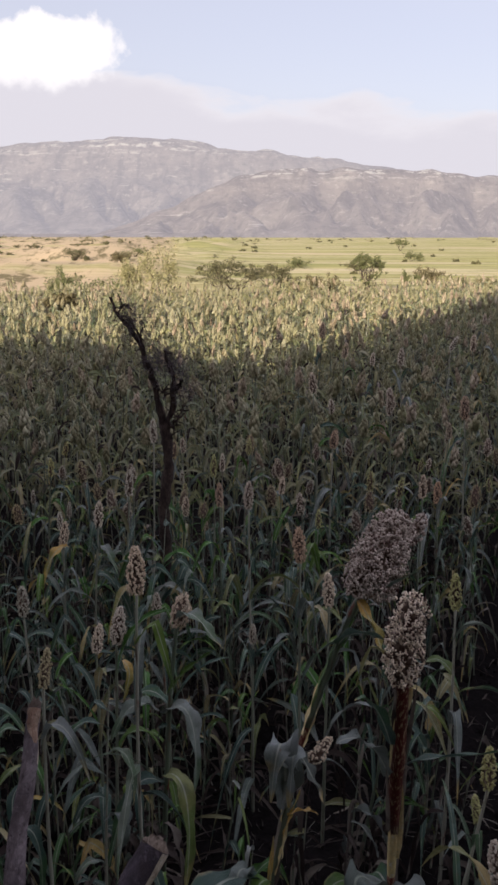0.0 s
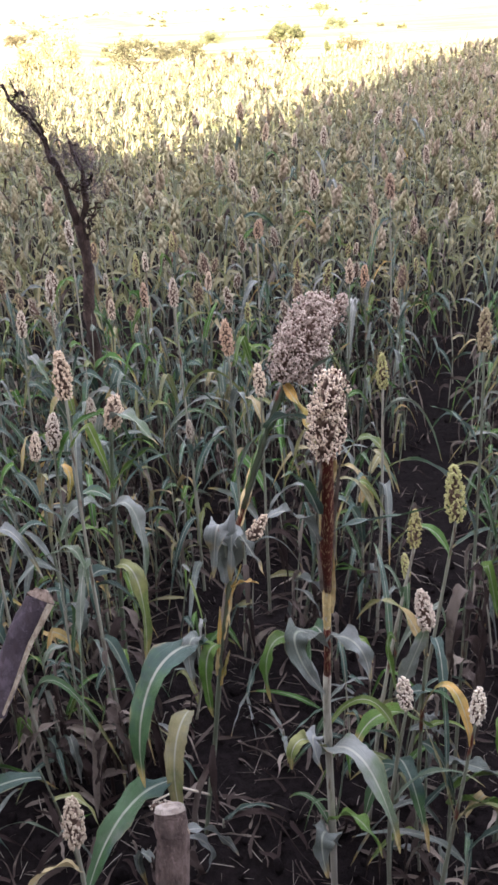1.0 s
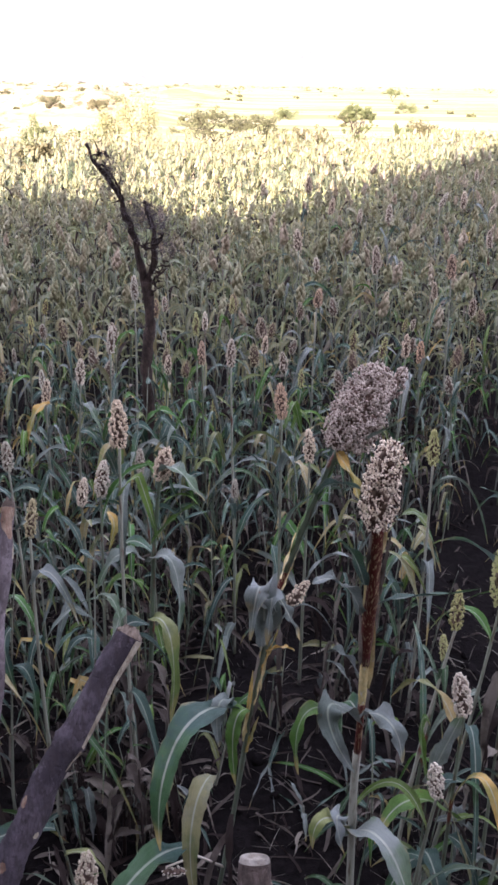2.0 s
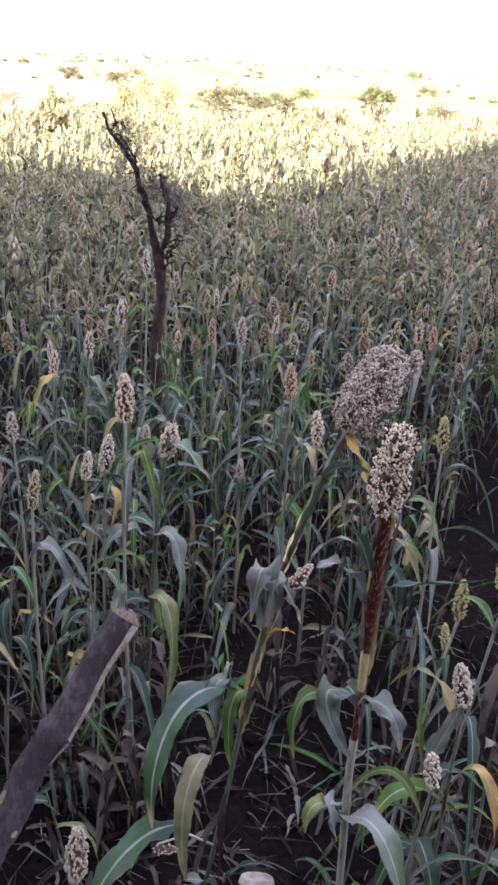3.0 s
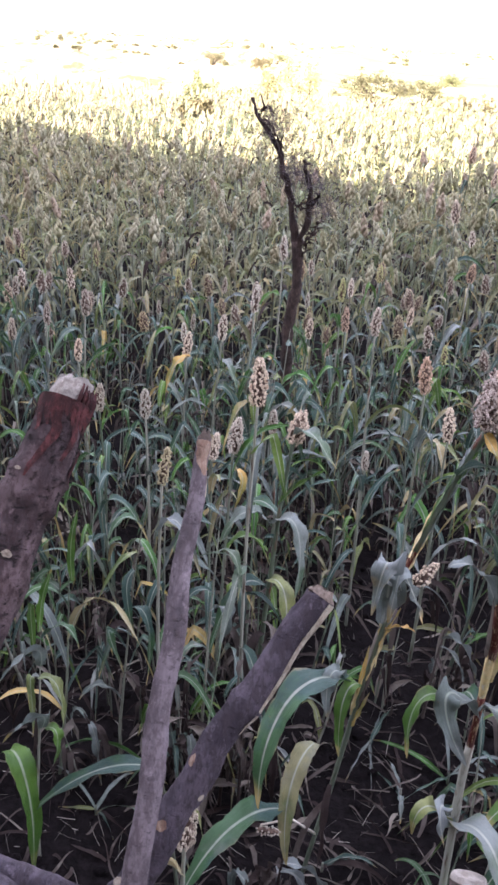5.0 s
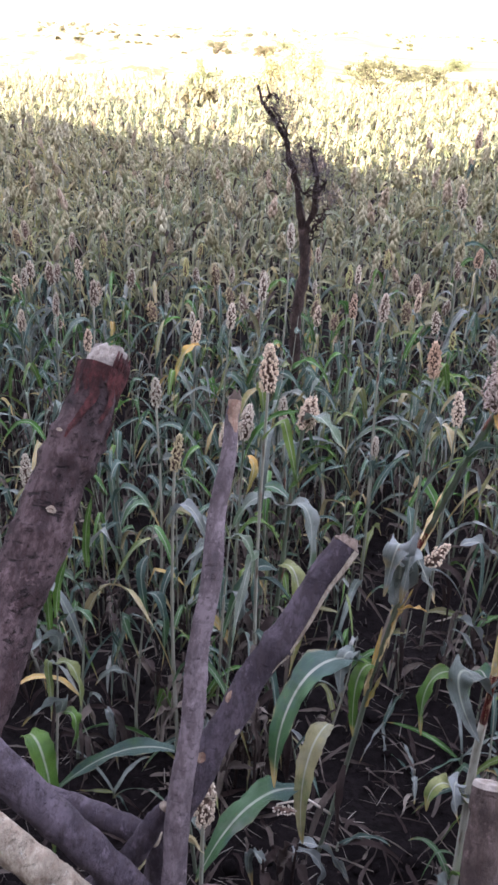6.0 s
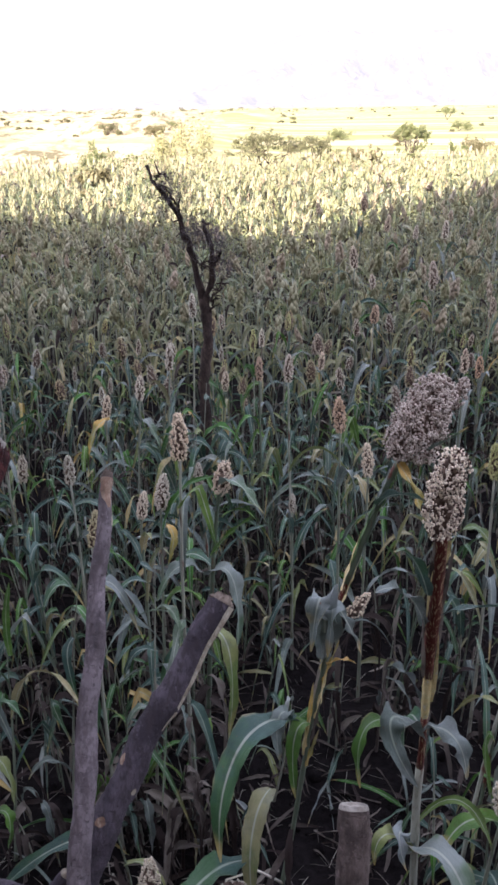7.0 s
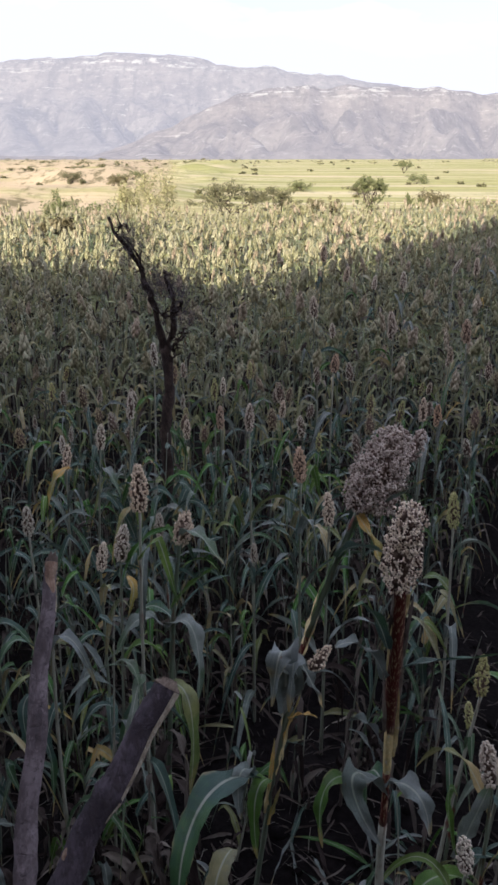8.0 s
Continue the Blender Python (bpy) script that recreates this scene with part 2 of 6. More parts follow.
def field_grain_material():
    """Heads of the far crop: each plant has its own ripeness, carried in the UV map; clusters vary a little."""
    m = Mat("grain_field", 0.7, 0.2)
    sep = m.node("ShaderNodeSeparateXYZ")
    m.link(m.node("ShaderNodeUVMap").outputs[0], sep.inputs[0])
    tone = m.ramp(sep.outputs[0], (0.0, (0.40, 0.38, 0.285)), (0.30, (0.34, 0.32, 0.215)), (0.55, (0.28, 0.275, 0.165)), (0.75, (0.38, 0.305, 0.24)), (1.0, (0.49, 0.435, 0.345)))
    shade = m.ramp(m.node("ShaderNodeNewGeometry").outputs["Random Per Island"], (0.0, (0.6, 0.56, 0.52)), (0.35, (0.88, 0.86, 0.84)), (1.0, (1.15, 1.15, 1.12)))
    return m.base(m.mix(1.0, tone, shade, "MULTIPLY"))


GRAIN_FAR = field_grain_material()


def glume_material():
    m = Mat("glume", 0.8, 0.1)
    return m.base(m.mix(m.step(m.noise(90, 4), 0.4, 0.65), (0.085, 0.055, 0.046), (0.25, 0.18, 0.15)))


GLUME = glume_material()


def soil_material():
    m = Mat("soil", 0.95, 0.1)
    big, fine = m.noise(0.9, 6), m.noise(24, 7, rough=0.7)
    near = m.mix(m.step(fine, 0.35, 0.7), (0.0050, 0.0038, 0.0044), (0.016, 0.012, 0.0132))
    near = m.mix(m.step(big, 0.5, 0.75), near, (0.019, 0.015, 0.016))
    geo = m.node("ShaderNodeNewGeometry")
    sep = m.node("ShaderNodeSeparateXYZ")
    m.link(geo.outputs["Position"], sep.inputs[0])
    # the plain beyond the field: dry grass, bare tan earth to the left, strips of green crops far off
    strips = m.noise(1.0, 5, (0.004, 0.045, 0.05), rough=0.6)
    patch = m.noise(0.028, 7, rough=0.65)
    tuft = m.noise(0.30, 7, (1, 0.35, 1), rough=0.75)
    grass = m.ramp(strips, (0.30, (0.308, 0.260, 0.125)), (0.38, (0.516, 0.435, 0.251)), (0.44, (0.338, 0.311, 0.137)), (0.48, (0.590, 0.513, 0.314)), (0.51, (0.331, 0.318, 0.137)),
                   (0.54, (0.491, 0.429, 0.219)), (0.58, (0.246, 0.253, 0.088)), (0.62, (0.578, 0.505, 0.314)), (0.72, (0.393, 0.344, 0.177)))
    grass = m.mix(m.math("MULTIPLY", m.step(tuft, 0.54, 0.68), 0.75), grass, (0.14, 0.125, 0.07))
    left = m.step(m.math("ADD", m.math("ADD", sep.outputs[0], m.math("MULTIPLY", sep.outputs[1], 0.09)), m.math("MULTIPLY", patch, 30)), 22.0, 8.0)
    bare = m.mix(m.step(tuft, 0.50, 0.60), (0.54, 0.42, 0.29), (0.20, 0.165, 0.095))
    far = m.mix(m.math("MULTIPLY", left, m.step(patch, 0.36, 0.50)), grass, bare)
    plots = m.noise(1.0, 3, (0.0035, 0.022, 0.05), rough=0.6)
    crops = m.ramp(plots, (0.32, (0.60, 0.50, 0.35)), (0.40, (0.38, 0.36, 0.15)), (0.45, (0.31, 0.31, 0.12)), (0.48, (0.62, 0.53, 0.37)), (0.515, (0.44, 0.40, 0.18)), (0.55, (0.29, 0.30, 0.11)), (0.60, (0.58, 0.49, 0.33)), (0.68, (0.36, 0.345, 0.14)))
    crops = m.mix(m.math("MULTIPLY", m.step(tuft, 0.52, 0.66), 0.45), crops, (0.16, 0.15, 0.075))
    far = m.mix(m.math("MULTIPLY", m.step(left, 0.6, 0.1), m.math("MULTIPLY", m.step(sep.outputs[1], 70, 110), 0.85)), far, crops)
    hill = m.mix(m.step(tuft, 0.42, 0.62), (0.13, 0.10, 0.062), (0.060, 0.062, 0.030))
    near = m.mix(m.step(m.math("ADD", sep.outputs[1], m.math("MULTIPLY", patch, 2.0)), 0.6, -1.2), near, hill)
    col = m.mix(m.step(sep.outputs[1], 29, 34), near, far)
    m.bump(fine, 0.9, 0.03)
    return m.base(col)


def wood_material(name, a, b, c, scale=1.0, rough=0.85, rings=0.0):
    """Bark or raw wood: broad blotches, fine mottling along the grain, dark flecks and cross cracks."""
    m = Mat(name, rough, 0.25)
    blotch = m.noise(9 * scale, 6, (1, 0.6, 0.6), rough=0.65)
    grain = m.noise(40 * scale, 7, (1, 0.4, 0.4), rough=0.7)
    fleck = m.noise(75 * scale, 4, (0.7, 1, 1.4), rough=0.6)
    pale = m.noise(22 * scale, 6, (1, 0.7, 0.7), rough=0.75)
    col = m.mix(m.step(blotch, 0.40, 0.60), tuple(v * 0.72 for v in a), tuple(v * 1.15 for v in b))
    col = m.mix(m.math("MULTIPLY", m.step(grain, 0.46, 0.60), 0.75), col, c)
    col = m.mix(m.math("MULTIPLY", m.step(pale, 0.56, 0.68), 0.7), col, tuple(min(0.6, v * 1.75) for v in b))
    dark = m.math("MULTIPLY", m.step(fleck, 0.60, 0.70), 0.55)
    crack = m.noise(16 * scale, 6, (0.4, 2.4, 3.6), rough=0.62, distort=0.3)
    dark = m.math("MAXIMUM", dark, m.math("MULTIPLY", m.step(crack, 0.57, 0.63), 0.2 + 0.75 * rings))
    col = m.mix(m.math("MULTIPLY", dark, 0.8), col, tuple(v * 0.2 for v in a))
    m.bump(m.math("SUBTRACT", m.math("ADD", grain, blotch), m.math("MULTIPLY", dark, 0.7)), 1.0, 0.02 / scale)
    return m.base(col)


SOIL = soil_material()
BARK_GREY = wood_material("grey_bark", (0.112, 0.090, 0.104), (0.172, 0.140, 0.157), (0.100, 0.077, 0.085), 8.0)
BARK_BROWN = wood_material("brown_bark", (0.062, 0.049, 0.066), (0.098, 0.080, 0.102), (0.054, 0.041, 0.050), 7.0)
BARK_RED = wood_material("red_bark", (0.056, 0.036, 0.040), (0.104, 0.072, 0.077), (0.044, 0.024, 0.026), 7.0, 0.85, 1.0)
BARK_BLOOD = wood_material("red_inner_bark", (0.042, 0.012, 0.013), (0.082, 0.024, 0.025), (0.024, 0.009, 0.010), 14.0)
BARK_DEAD = wood_material("dead_bark", (0.044, 0.030, 0.028), (0.074, 0.050, 0.045), (0.038, 0.024, 0.022), 2.5)
BARK_WARM = wood_material("warm_brown_bark", (0.070, 0.050, 0.047), (0.115, 0.086, 0.080), (0.055, 0.037, 0.034), 7.0)
WOOD_CUT = wood_material("cut_wood", (0.20, 0.175, 0.16), (0.31, 0.275, 0.25), (0.22, 0.18, 0.155), 10.0, 0.75)
WOOD_OLD = wood_material("weathered_end", (0.13, 0.095, 0.08), (0.22, 0.17, 0.14), (0.09, 0.06, 0.05), 10.0, 0.8)
WOOD_PALE = wood_material("split_wood", (0.30, 0.25, 0.20), (0.44, 0.38, 0.31), (0.25, 0.19, 0.15), 8.0, 0.75)
WOOD_RAW = wood_material("raw_scar", (0.24, 0.155, 0.115), (0.36, 0.26, 0.20), (0.22, 0.12, 0.09), 9.0, 0.75)
WOOD_YELLOW = wood_material("peeled_stalk", (0.80, 0.65, 0.32), (0.78, 0.66, 0.38), (0.74, 0.57, 0.27), 2.0, 0.7)


def straw_material():
    m = Mat("straw", 0.8, 0.15)
    return m.base(m.ramp(m.rand(True), (0.0, (0.11, 0.095, 0.088)), (0.6, (0.24, 0.215, 0.195)), (1.0, (0.50, 0.46, 0.41))))


def crown_material(name, a, b):
    m = Mat(name, 0.6, 0.2)
    return m.base(m.ramp(m.rand(True), (0.0, a), (1.0, b)))


STRAW = straw_material()
CROWN_OLIVE = crown_material("acacia_foliage", (0.075, 0.075, 0.042), (0.17, 0.155, 0.09))
CROWN_YELLOW = crown_material("yellow_foliage", (0.22, 0.21, 0.11), (0.34, 0.315, 0.18))
CROWN_GREEN = crown_material("shrub_foliage", (0.085, 0.095, 0.045), (0.175, 0.18, 0.09))
CROWN_BROWN = crown_material("brown_foliage", (0.10, 0.088, 0.052), (0.19, 0.16, 0.095))


def mountain_material(name, haze, share):
    """Stony slopes; the haze of far air is painted over the rock as emission."""
    m = Mat(name, 0.95, 0.0)
    slope, fine = m.noise(0.007, 8, (1, 1, 1.6), rough=0.62), m.noise(0.045, 7, (1, 0.6, 1.6), rough=0.72)
    speck = m.noise(0.11, 5, (1, 0.4, 1.5), rough=0.7)
    strata = m.noise(0.02, 6, (0.22, 0.22, 3.2), rough=0.65)
    col = m.ramp(slope, (0.34, (0.125, 0.11, 0.105)), (0.47, (0.22, 0.19, 0.175)), (0.58, (0.29, 0.255, 0.235)), (0.70, (0.14, 0.135, 0.115)))
    # gully shade painted as dark vertical streaks, apart from the mesh relief
    gully_shade = m.noise(0.016, 6, (1.8, 0.4, 0.35), rough=0.6, distort=0.4)
    col = m.mix(m.math("MULTIPLY", m.step(gully_shade, 0.50, 0.38), 0.65), col, (0.085, 0.075, 0.070))
    col = m.mix(m.math("MULTIPLY", m.step(fine, 0.55, 0.64), 0.75), col, (0.46, 0.425, 0.39))
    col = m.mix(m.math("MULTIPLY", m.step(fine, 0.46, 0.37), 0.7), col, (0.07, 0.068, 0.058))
    col = m.mix(m.math("MULTIPLY", m.step(speck, 0.58, 0.66), 0.6), col, (0.06, 0.062, 0.05))
    col = m.mix(m.math("MULTIPLY", m.step(strata, 0.63, 0.67), m.step(fine, 0.44, 0.52)), col, (0.60, 0.56, 0.52))
    tc = m.node("ShaderNodeTexCoord")
    sz = m.node("ShaderNodeSeparateXYZ")
    m.link(tc.outputs["Generated"], sz.inputs[0])
    broken = m.noise(0.012, 5, (1, 1, 0.4), rough=0.6)
    cliff = m.math("MULTIPLY", m.math("MULTIPLY", m.step(sz.outputs[2], 0.76, 0.88), m.step(strata, 0.49, 0.54)), m.math("MULTIPLY", m.step(broken, 0.40, 0.50), m.step(fine, 0.46, 0.54)))
    col = m.mix(m.math("MULTIPLY", cliff, 0.9), col, (0.74, 0.72, 0.68))
    m.bump(fine, 0.7, 12.0)
    m.base(col)
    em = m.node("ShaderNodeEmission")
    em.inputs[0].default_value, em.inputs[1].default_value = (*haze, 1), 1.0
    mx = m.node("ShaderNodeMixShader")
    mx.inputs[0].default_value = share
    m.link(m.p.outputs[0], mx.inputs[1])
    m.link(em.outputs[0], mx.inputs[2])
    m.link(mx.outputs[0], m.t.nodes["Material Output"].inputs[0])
    return m.m


MOUNTAIN_NEAR = mountain_material("hazed_rock_near", (0.345, 0.318, 0.346), 0.61)
MOUNTAIN_FAR = mountain_material("hazed_rock_far", (0.362, 0.345, 0.382), 0.70)


# ---- mesh helpers ----
def mesh_object(name, verts, faces, mats, parent=None, label="", uvs=None, index=None, smooth=True):
    me = bpy.data.meshes.new(name)
    me.from_pydata([tuple(v) for v in verts], [], faces)
    for mt in mats if isinstance(mats, (list, tuple)) else [mats]:
        me.materials.append(mt)
    if index is not None:
        me.polygons.foreach_set("material_index", np.asarray(index, np.int32))
    if smooth:
        me.polygons.foreach_set("use_smooth", np.ones(len(me.polygons), bool))
    if uvs is not None:
        layer = me.uv_layers.new(name="UVMap")
        loops = np.empty(len(me.loops), np.int32)
        me.loops.foreach_get("vertex_index", loops)
        layer.data.foreach_set("uv", np.asarray(uvs, np.float32)[loops].ravel())
    me.update()
    ob = new(name, me)
    if parent is not None:
        ob.parent = parent
    if label:
        tagged(ob, label)
    return ob


def unit(v):
    return v / (np.linalg.norm(v) + 1e-9)


class Soup:
    """Collects pieces of geometry for one mesh."""

    def __init__(self):
        self.v, self.f, self.uv, self.mi, self.n = [], [], [], [], 0

    def add(self, verts, faces, mat=0, uvs=None):
        verts = np.asarray(verts, float)
        self.v.append(verts)
        self.f.extend([tuple(i + self.n for i in f) for f in faces])
        self.uv.append(np.zeros((len(verts), 2)) if uvs is None else np.asarray(uvs, float))
        self.mi.extend([mat] * len(faces))
        self.n += len(verts)

    def object(self, name, mats, parent=None, label="", smooth=True):
        return mesh_object(name, np.concatenate(self.v), self.f, mats, parent, label, np.concatenate(self.uv), self.mi, smooth)


def bezier(points, s):
    pts = [np.asarray(p, float) for p in points]
    s = np.asarray(s)[:, None]
    while len(pts) > 1:
        pts = [a * (1 - s) + b * s for a, b in zip(pts, pts[1:])]
    return pts[0]


def blade(points, width, segs=10, cols=5, fold=0.35, twist=0.0, ripple=0.0, phase=0.0, sheath=0.55, kink=0.0, rag=0.07):
    """A leaf blade along a Bezier curve: folded along its rib, rippled at its edges, running out to a point."""
    s = np.linspace(0, 1, segs + 1)
    path = bezier(points, s)
    if kink:
        # the blade is broken over and its end hangs
        k0 = max(2, int(kink * segs))
        reach = np.linalg.norm(path[-1] - path[k0])
        away = (path[-1] - path[k0]) * np.array((1, 1, 0)) * 0.35
        for i in range(k0 + 1, segs + 1):
            q = (i - k0) / (segs - k0)
            path[i] = path[k0] + away * q - np.array((0, 0, reach * q * (0.75 + 0.2 * q)))
    tang = np.gradient(path, axis=0)
    verts, uvs = [], []
    across = np.linspace(-1, 1, cols)
    side = np.cross(tang[0], (0, 0, 1.0))
    side = unit(side) if np.linalg.norm(side) > 1e-6 else np.array((1.0, 0, 0))
    for i, k in enumerate(s):
        t = unit(tang[i])
        side = unit(side - t * (side @ t))
        a = twist * k
        nrm = np.cross(side, t)
        sd = side * math.cos(a) + nrm * math.sin(a)
        nn = np.cross(sd, t)
        half = width / 2 * (sheath + (1 - sheath) * min(1, k / 0.22)) * max(0.02, 1 - k ** 2.4) ** 0.75
        for c in across:
            up = abs(c) * fold * half + ripple * c * c * math.sin(phase + c + k * 17) * half
            worn = 1 + rag * (math.sin(phase * 3 + c * 5 + k * 23) + 0.8 * math.sin(phase * 7 - c * 4 + k * 61))
            verts.append(path[i] + sd * c * half * worn + nn * up)
            uvs.append(((c + 1) / 2, k))
    faces = [(i * cols + j, i * cols + j + 1, (i + 1) * cols + j + 1, (i + 1) * cols + j) for i in range(segs) for j in range(cols - 1)]
    return np.array(verts), faces, uvs


def tube(points, radii, sides=7, cap=True, jitter=0.0, rng=None):
    """A round limb along points, with a radius at each."""
    pts = np.asarray(points, float)
    tang = np.gradient(pts, axis=0)
    ref = np.array((1.0, 0.0, 0.0)) if abs(unit(tang[0])[0]) < 0.9 else np.array((0.0, 1.0, 0.0))
    verts = []
    for p, t, r in zip(pts, tang, radii):
        t = unit(t)
        a = unit(ref - t * (ref @ t))
        b = np.cross(t, a)
        ref = a
        for k in range(sides):
            an = 2 * math.pi * k / sides
            rr = r * (1 + (jitter * rng.uniform(-1, 1) if rng is not None else 0))
            verts.append(p + rr * (math.cos(an) * a + math.sin(an) * b))
    n = len(pts)
    faces = [(i * sides + k, i * sides + (k + 1) % sides, (i + 1) * sides + (k + 1) % sides, (i + 1) * sides + k) for i in range(n - 1) for k in range(sides)]
    if cap:
        faces.append(tuple(reversed(range(sides))))
        faces.append(tuple((n - 1) * sides + k for k in range(sides)))
    return np.array(verts), faces


def ico_arrays(sub):
    bm = bmesh.new()
    bmesh.ops.create_icosphere(bm, subdivisions=sub, radius=1.0)
    v = np.array([p.co[:] for p in bm.verts])
    f = [tuple(q.index for q in p.verts) for p in bm.faces]
    bm.free()
    return v, f


ICO1, ICO2 = ico_arrays(1), ico_arrays(2)
OCTA = (np.array([(1, 0, 0), (-1, 0, 0), (0, 1, 0), (0, -1, 0), (0, 0, 1), (0, 0, -1)], float),
        [(0, 2, 4), (2, 1, 4), (1, 3, 4), (3, 0, 4), (2, 0, 5), (1, 2, 5), (3, 1, 5), (0, 3, 5)])


def panicle_soup(soup, base, axis, length, radius, rng, sprays=34, per=9, grain=0.0026, loose=0.3, body=0, dark=1, shape=OCTA, low=0.42, high=0.62, core_size=0.70, tight=0.19):
    """A grain head: a dark core, and clusters of grains at the ends of short sprays; widest low down, pointed at the top."""
    axis = unit(np.asarray(axis, float))
    a = unit(np.cross(axis, (0.3, 0.9, 0.1)))
    b = np.cross(axis, a)
    v, f = ICO2
    peak = low / (low + high)
    prof = lambda s: (max(0.0, s) ** low * max(0.0, 1 - s) ** high) / (peak ** low * (1 - peak) ** high)
    core = []
    for p in v:
        s = min(0.985, max(0.015, (p[2] + 1) / 2))
        q = unit(np.array((p[0], p[1], 0)) + 1e-6)
        core.append(base + axis * (s * length * 0.97) + (a * q[0] + b * q[1]) * radius * core_size * prof(s) * (1 + 0.2 * rng.uniform(-1, 1)))
    soup.add(core, f, dark)
    gv, gf = shape
    gs, n = [], 0
    for i in range(sprays):
        s = 0.02 + 0.96 * (i + rng.uniform(0, 1)) / sprays
        an = i * 2.399 + rng.uniform(-0.5, 0.5)
        rr = radius * (prof(s) * 0.84 + 0.06) * (1 + loose * rng.uniform(-0.7, 0.8))
        centre = base + axis * (s * length) + (a * math.cos(an) + b * math.sin(an)) * rr
        spread = radius * tight * (0.6 + 0.4 * prof(s))
        d = rng.normal(0, 1, (per, 3))
        d /= np.linalg.norm(d, axis=1, keepdims=True)
        cs = centre + d * spread * rng.uniform(0.35, 1, (per, 1)) + axis * rng.uniform(-0.5, 0.9, (per, 1)) * spread
        gr = grain * rng.uniform(0.75, 1.25, (per, 1, 1))
        gs.append((cs[:, None, :] + gv[None] * gr * np.array((1, 1, 1.2))).reshape(-1, 3))
        n += per
    k = len(gv)
    soup.add(np.concatenate(gs), [tuple(i + m * k for i in g) for m in range(n) for g in gf], body)


def stem_points(height, lean, bend, n=9):
    s = np.linspace(0, 1, n)
    return np.stack([lean[0] * s + bend[0] * np.sin(s * math.pi), lean[1] * s + bend[1] * np.sin(s * math.pi), height * s], -1)


def along(points, s):
    k = s * (len(points) - 1)
    i = min(int(k), len(points) - 2)
    return points[i] * (1 - (k - i)) + points[i + 1] * (k - i)


def stem_soup(soup, pts, r0, r1, nodes, sides=7, mat=0):
    fine, radii = [], []
    n = nodes * 4
    for i in range(n + 1):
        s = i / n
        fine.append(along(pts, s))
        radii.append((r0 * (1 - s) + r1 * s) * (1.16 if i % 4 == 0 else 1.0))
    soup.add(*tube(fine, radii, sides), mat)


def leaf_curve(base, az, length, lift, fall, rng):
    d = np.array((math.cos(az), math.sin(az), 0.0))
    z = np.array((0, 0, 1.0))
    p1 = base + d * length * 0.16 + z * length * lift * 0.45
    p2 = base + d * length * 0.46 + z * length * lift * 0.62
    p3 = base + d * length * (0.78 + 0.1 * rng.uniform(-1, 1)) + z * length * (lift * 0.5 - fall)
    return [base, p1, p2, p3]


def crop_leaf(root, at, az, length, width, rng, mat, name="leaf", label=""):
    """One blade: arching, stiff, broken over or hanging, rippled and twisted."""
    style = rng.uniform()
    kink = 0.0
    if style < 0.42:
        cur = leaf_curve(at, az, length, rng.uniform(0.7, 1.3), rng.uniform(0.3, 0.9), rng)
    elif style < 0.58:
        cur = leaf_curve(at, az, length * 0.85, rng.uniform(1.0, 1.7), rng.uniform(-0.35, 0.1), rng)
    elif style < 0.80:
        cur = leaf_curve(at, az, length, rng.uniform(0.6, 1.2), rng.uniform(0.1, 0.5), rng)
        kink = rng.uniform(0.28, 0.65)
    else:
        cur = leaf_curve(at, az, length * 0.9, rng.uniform(0.1, 0.5), rng.uniform(0.7, 1.3), rng)
    low = at[2] * 0.06 + 0.01
    cur = [np.array((*c[:2], max(low, c[2]))) for c in cur]
    v, f, uv = blade(cur, width, 13, 5, rng.uniform(0.15, 0.7), rng.uniform(-2.0, 2.0), rng.uniform(0.12, 0.55), rng.uniform(0, 6), kink=kink)
    v[:, 2] = np.maximum(v[:, 2], low)
    return mesh_object(name, v, f, mat, root, label, uv)


def hanging_leaf(root, at, rng, width):
    """A withered blade hanging along the stem."""
    az, ln = rng.uniform(0, 6.28), rng.uniform(0.22, 0.42)
    d = np.array((math.cos(az), math.sin(az), 0))
    drop = min(ln * 0.95, at[2] * 0.92)
    cur = [at, at + d * ln * 0.28 + np.array((0, 0, 0.05)), at + d * ln * 0.36 - np.array((0, 0, drop * 0.4)), at + d * ln * rng.uniform(0.15, 0.4) - np.array((0, 0, drop))]
    v, f, uv = blade(cur, width, 9, 5, rng.uniform(0.4, 0.9), rng.uniform(-3.5, 3.5), 0.5, rng.uniform(0, 6))
    return mesh_object("dry_leaf", v, f, LEAF_DRY, root, "withered tan blade", uv)


HEAD_LOOK = dict(white="whitish", pink="pinkish", green="yellow-green unripe", olive="loose olive-brown", dull="dull grey-tan", orange="orange-brown")


def clothe(root, pts, rng, leaves, dry, s0, s1, size):
    """The blades along a stem, two by two in turn, green above and withered below."""
    az0 = rng.uniform(0, 6.28)
    for i in range(leaves):
        s = s0 + (s1 - s0) * i / max(1, leaves - 1) + rng.uniform(-0.04, 0.04)
        ln = rng.uniform(0.26, 0.56) * (0.72 if s > 0.72 else 1.0) * size
        mat = LEAF_WITHERED if rng.uniform() < 0.12 else LEAF
        crop_leaf(root, along(pts, s), az0 + i * math.pi + rng.uniform(-0.9, 0.9), ln, rng.uniform(0.022, 0.046) * size, rng, mat)
    for i in range(dry):
        hanging_leaf(root, along(pts, rng.uniform(0.08, 0.46)), rng, rng.uniform(0.014, 0.034) * size)


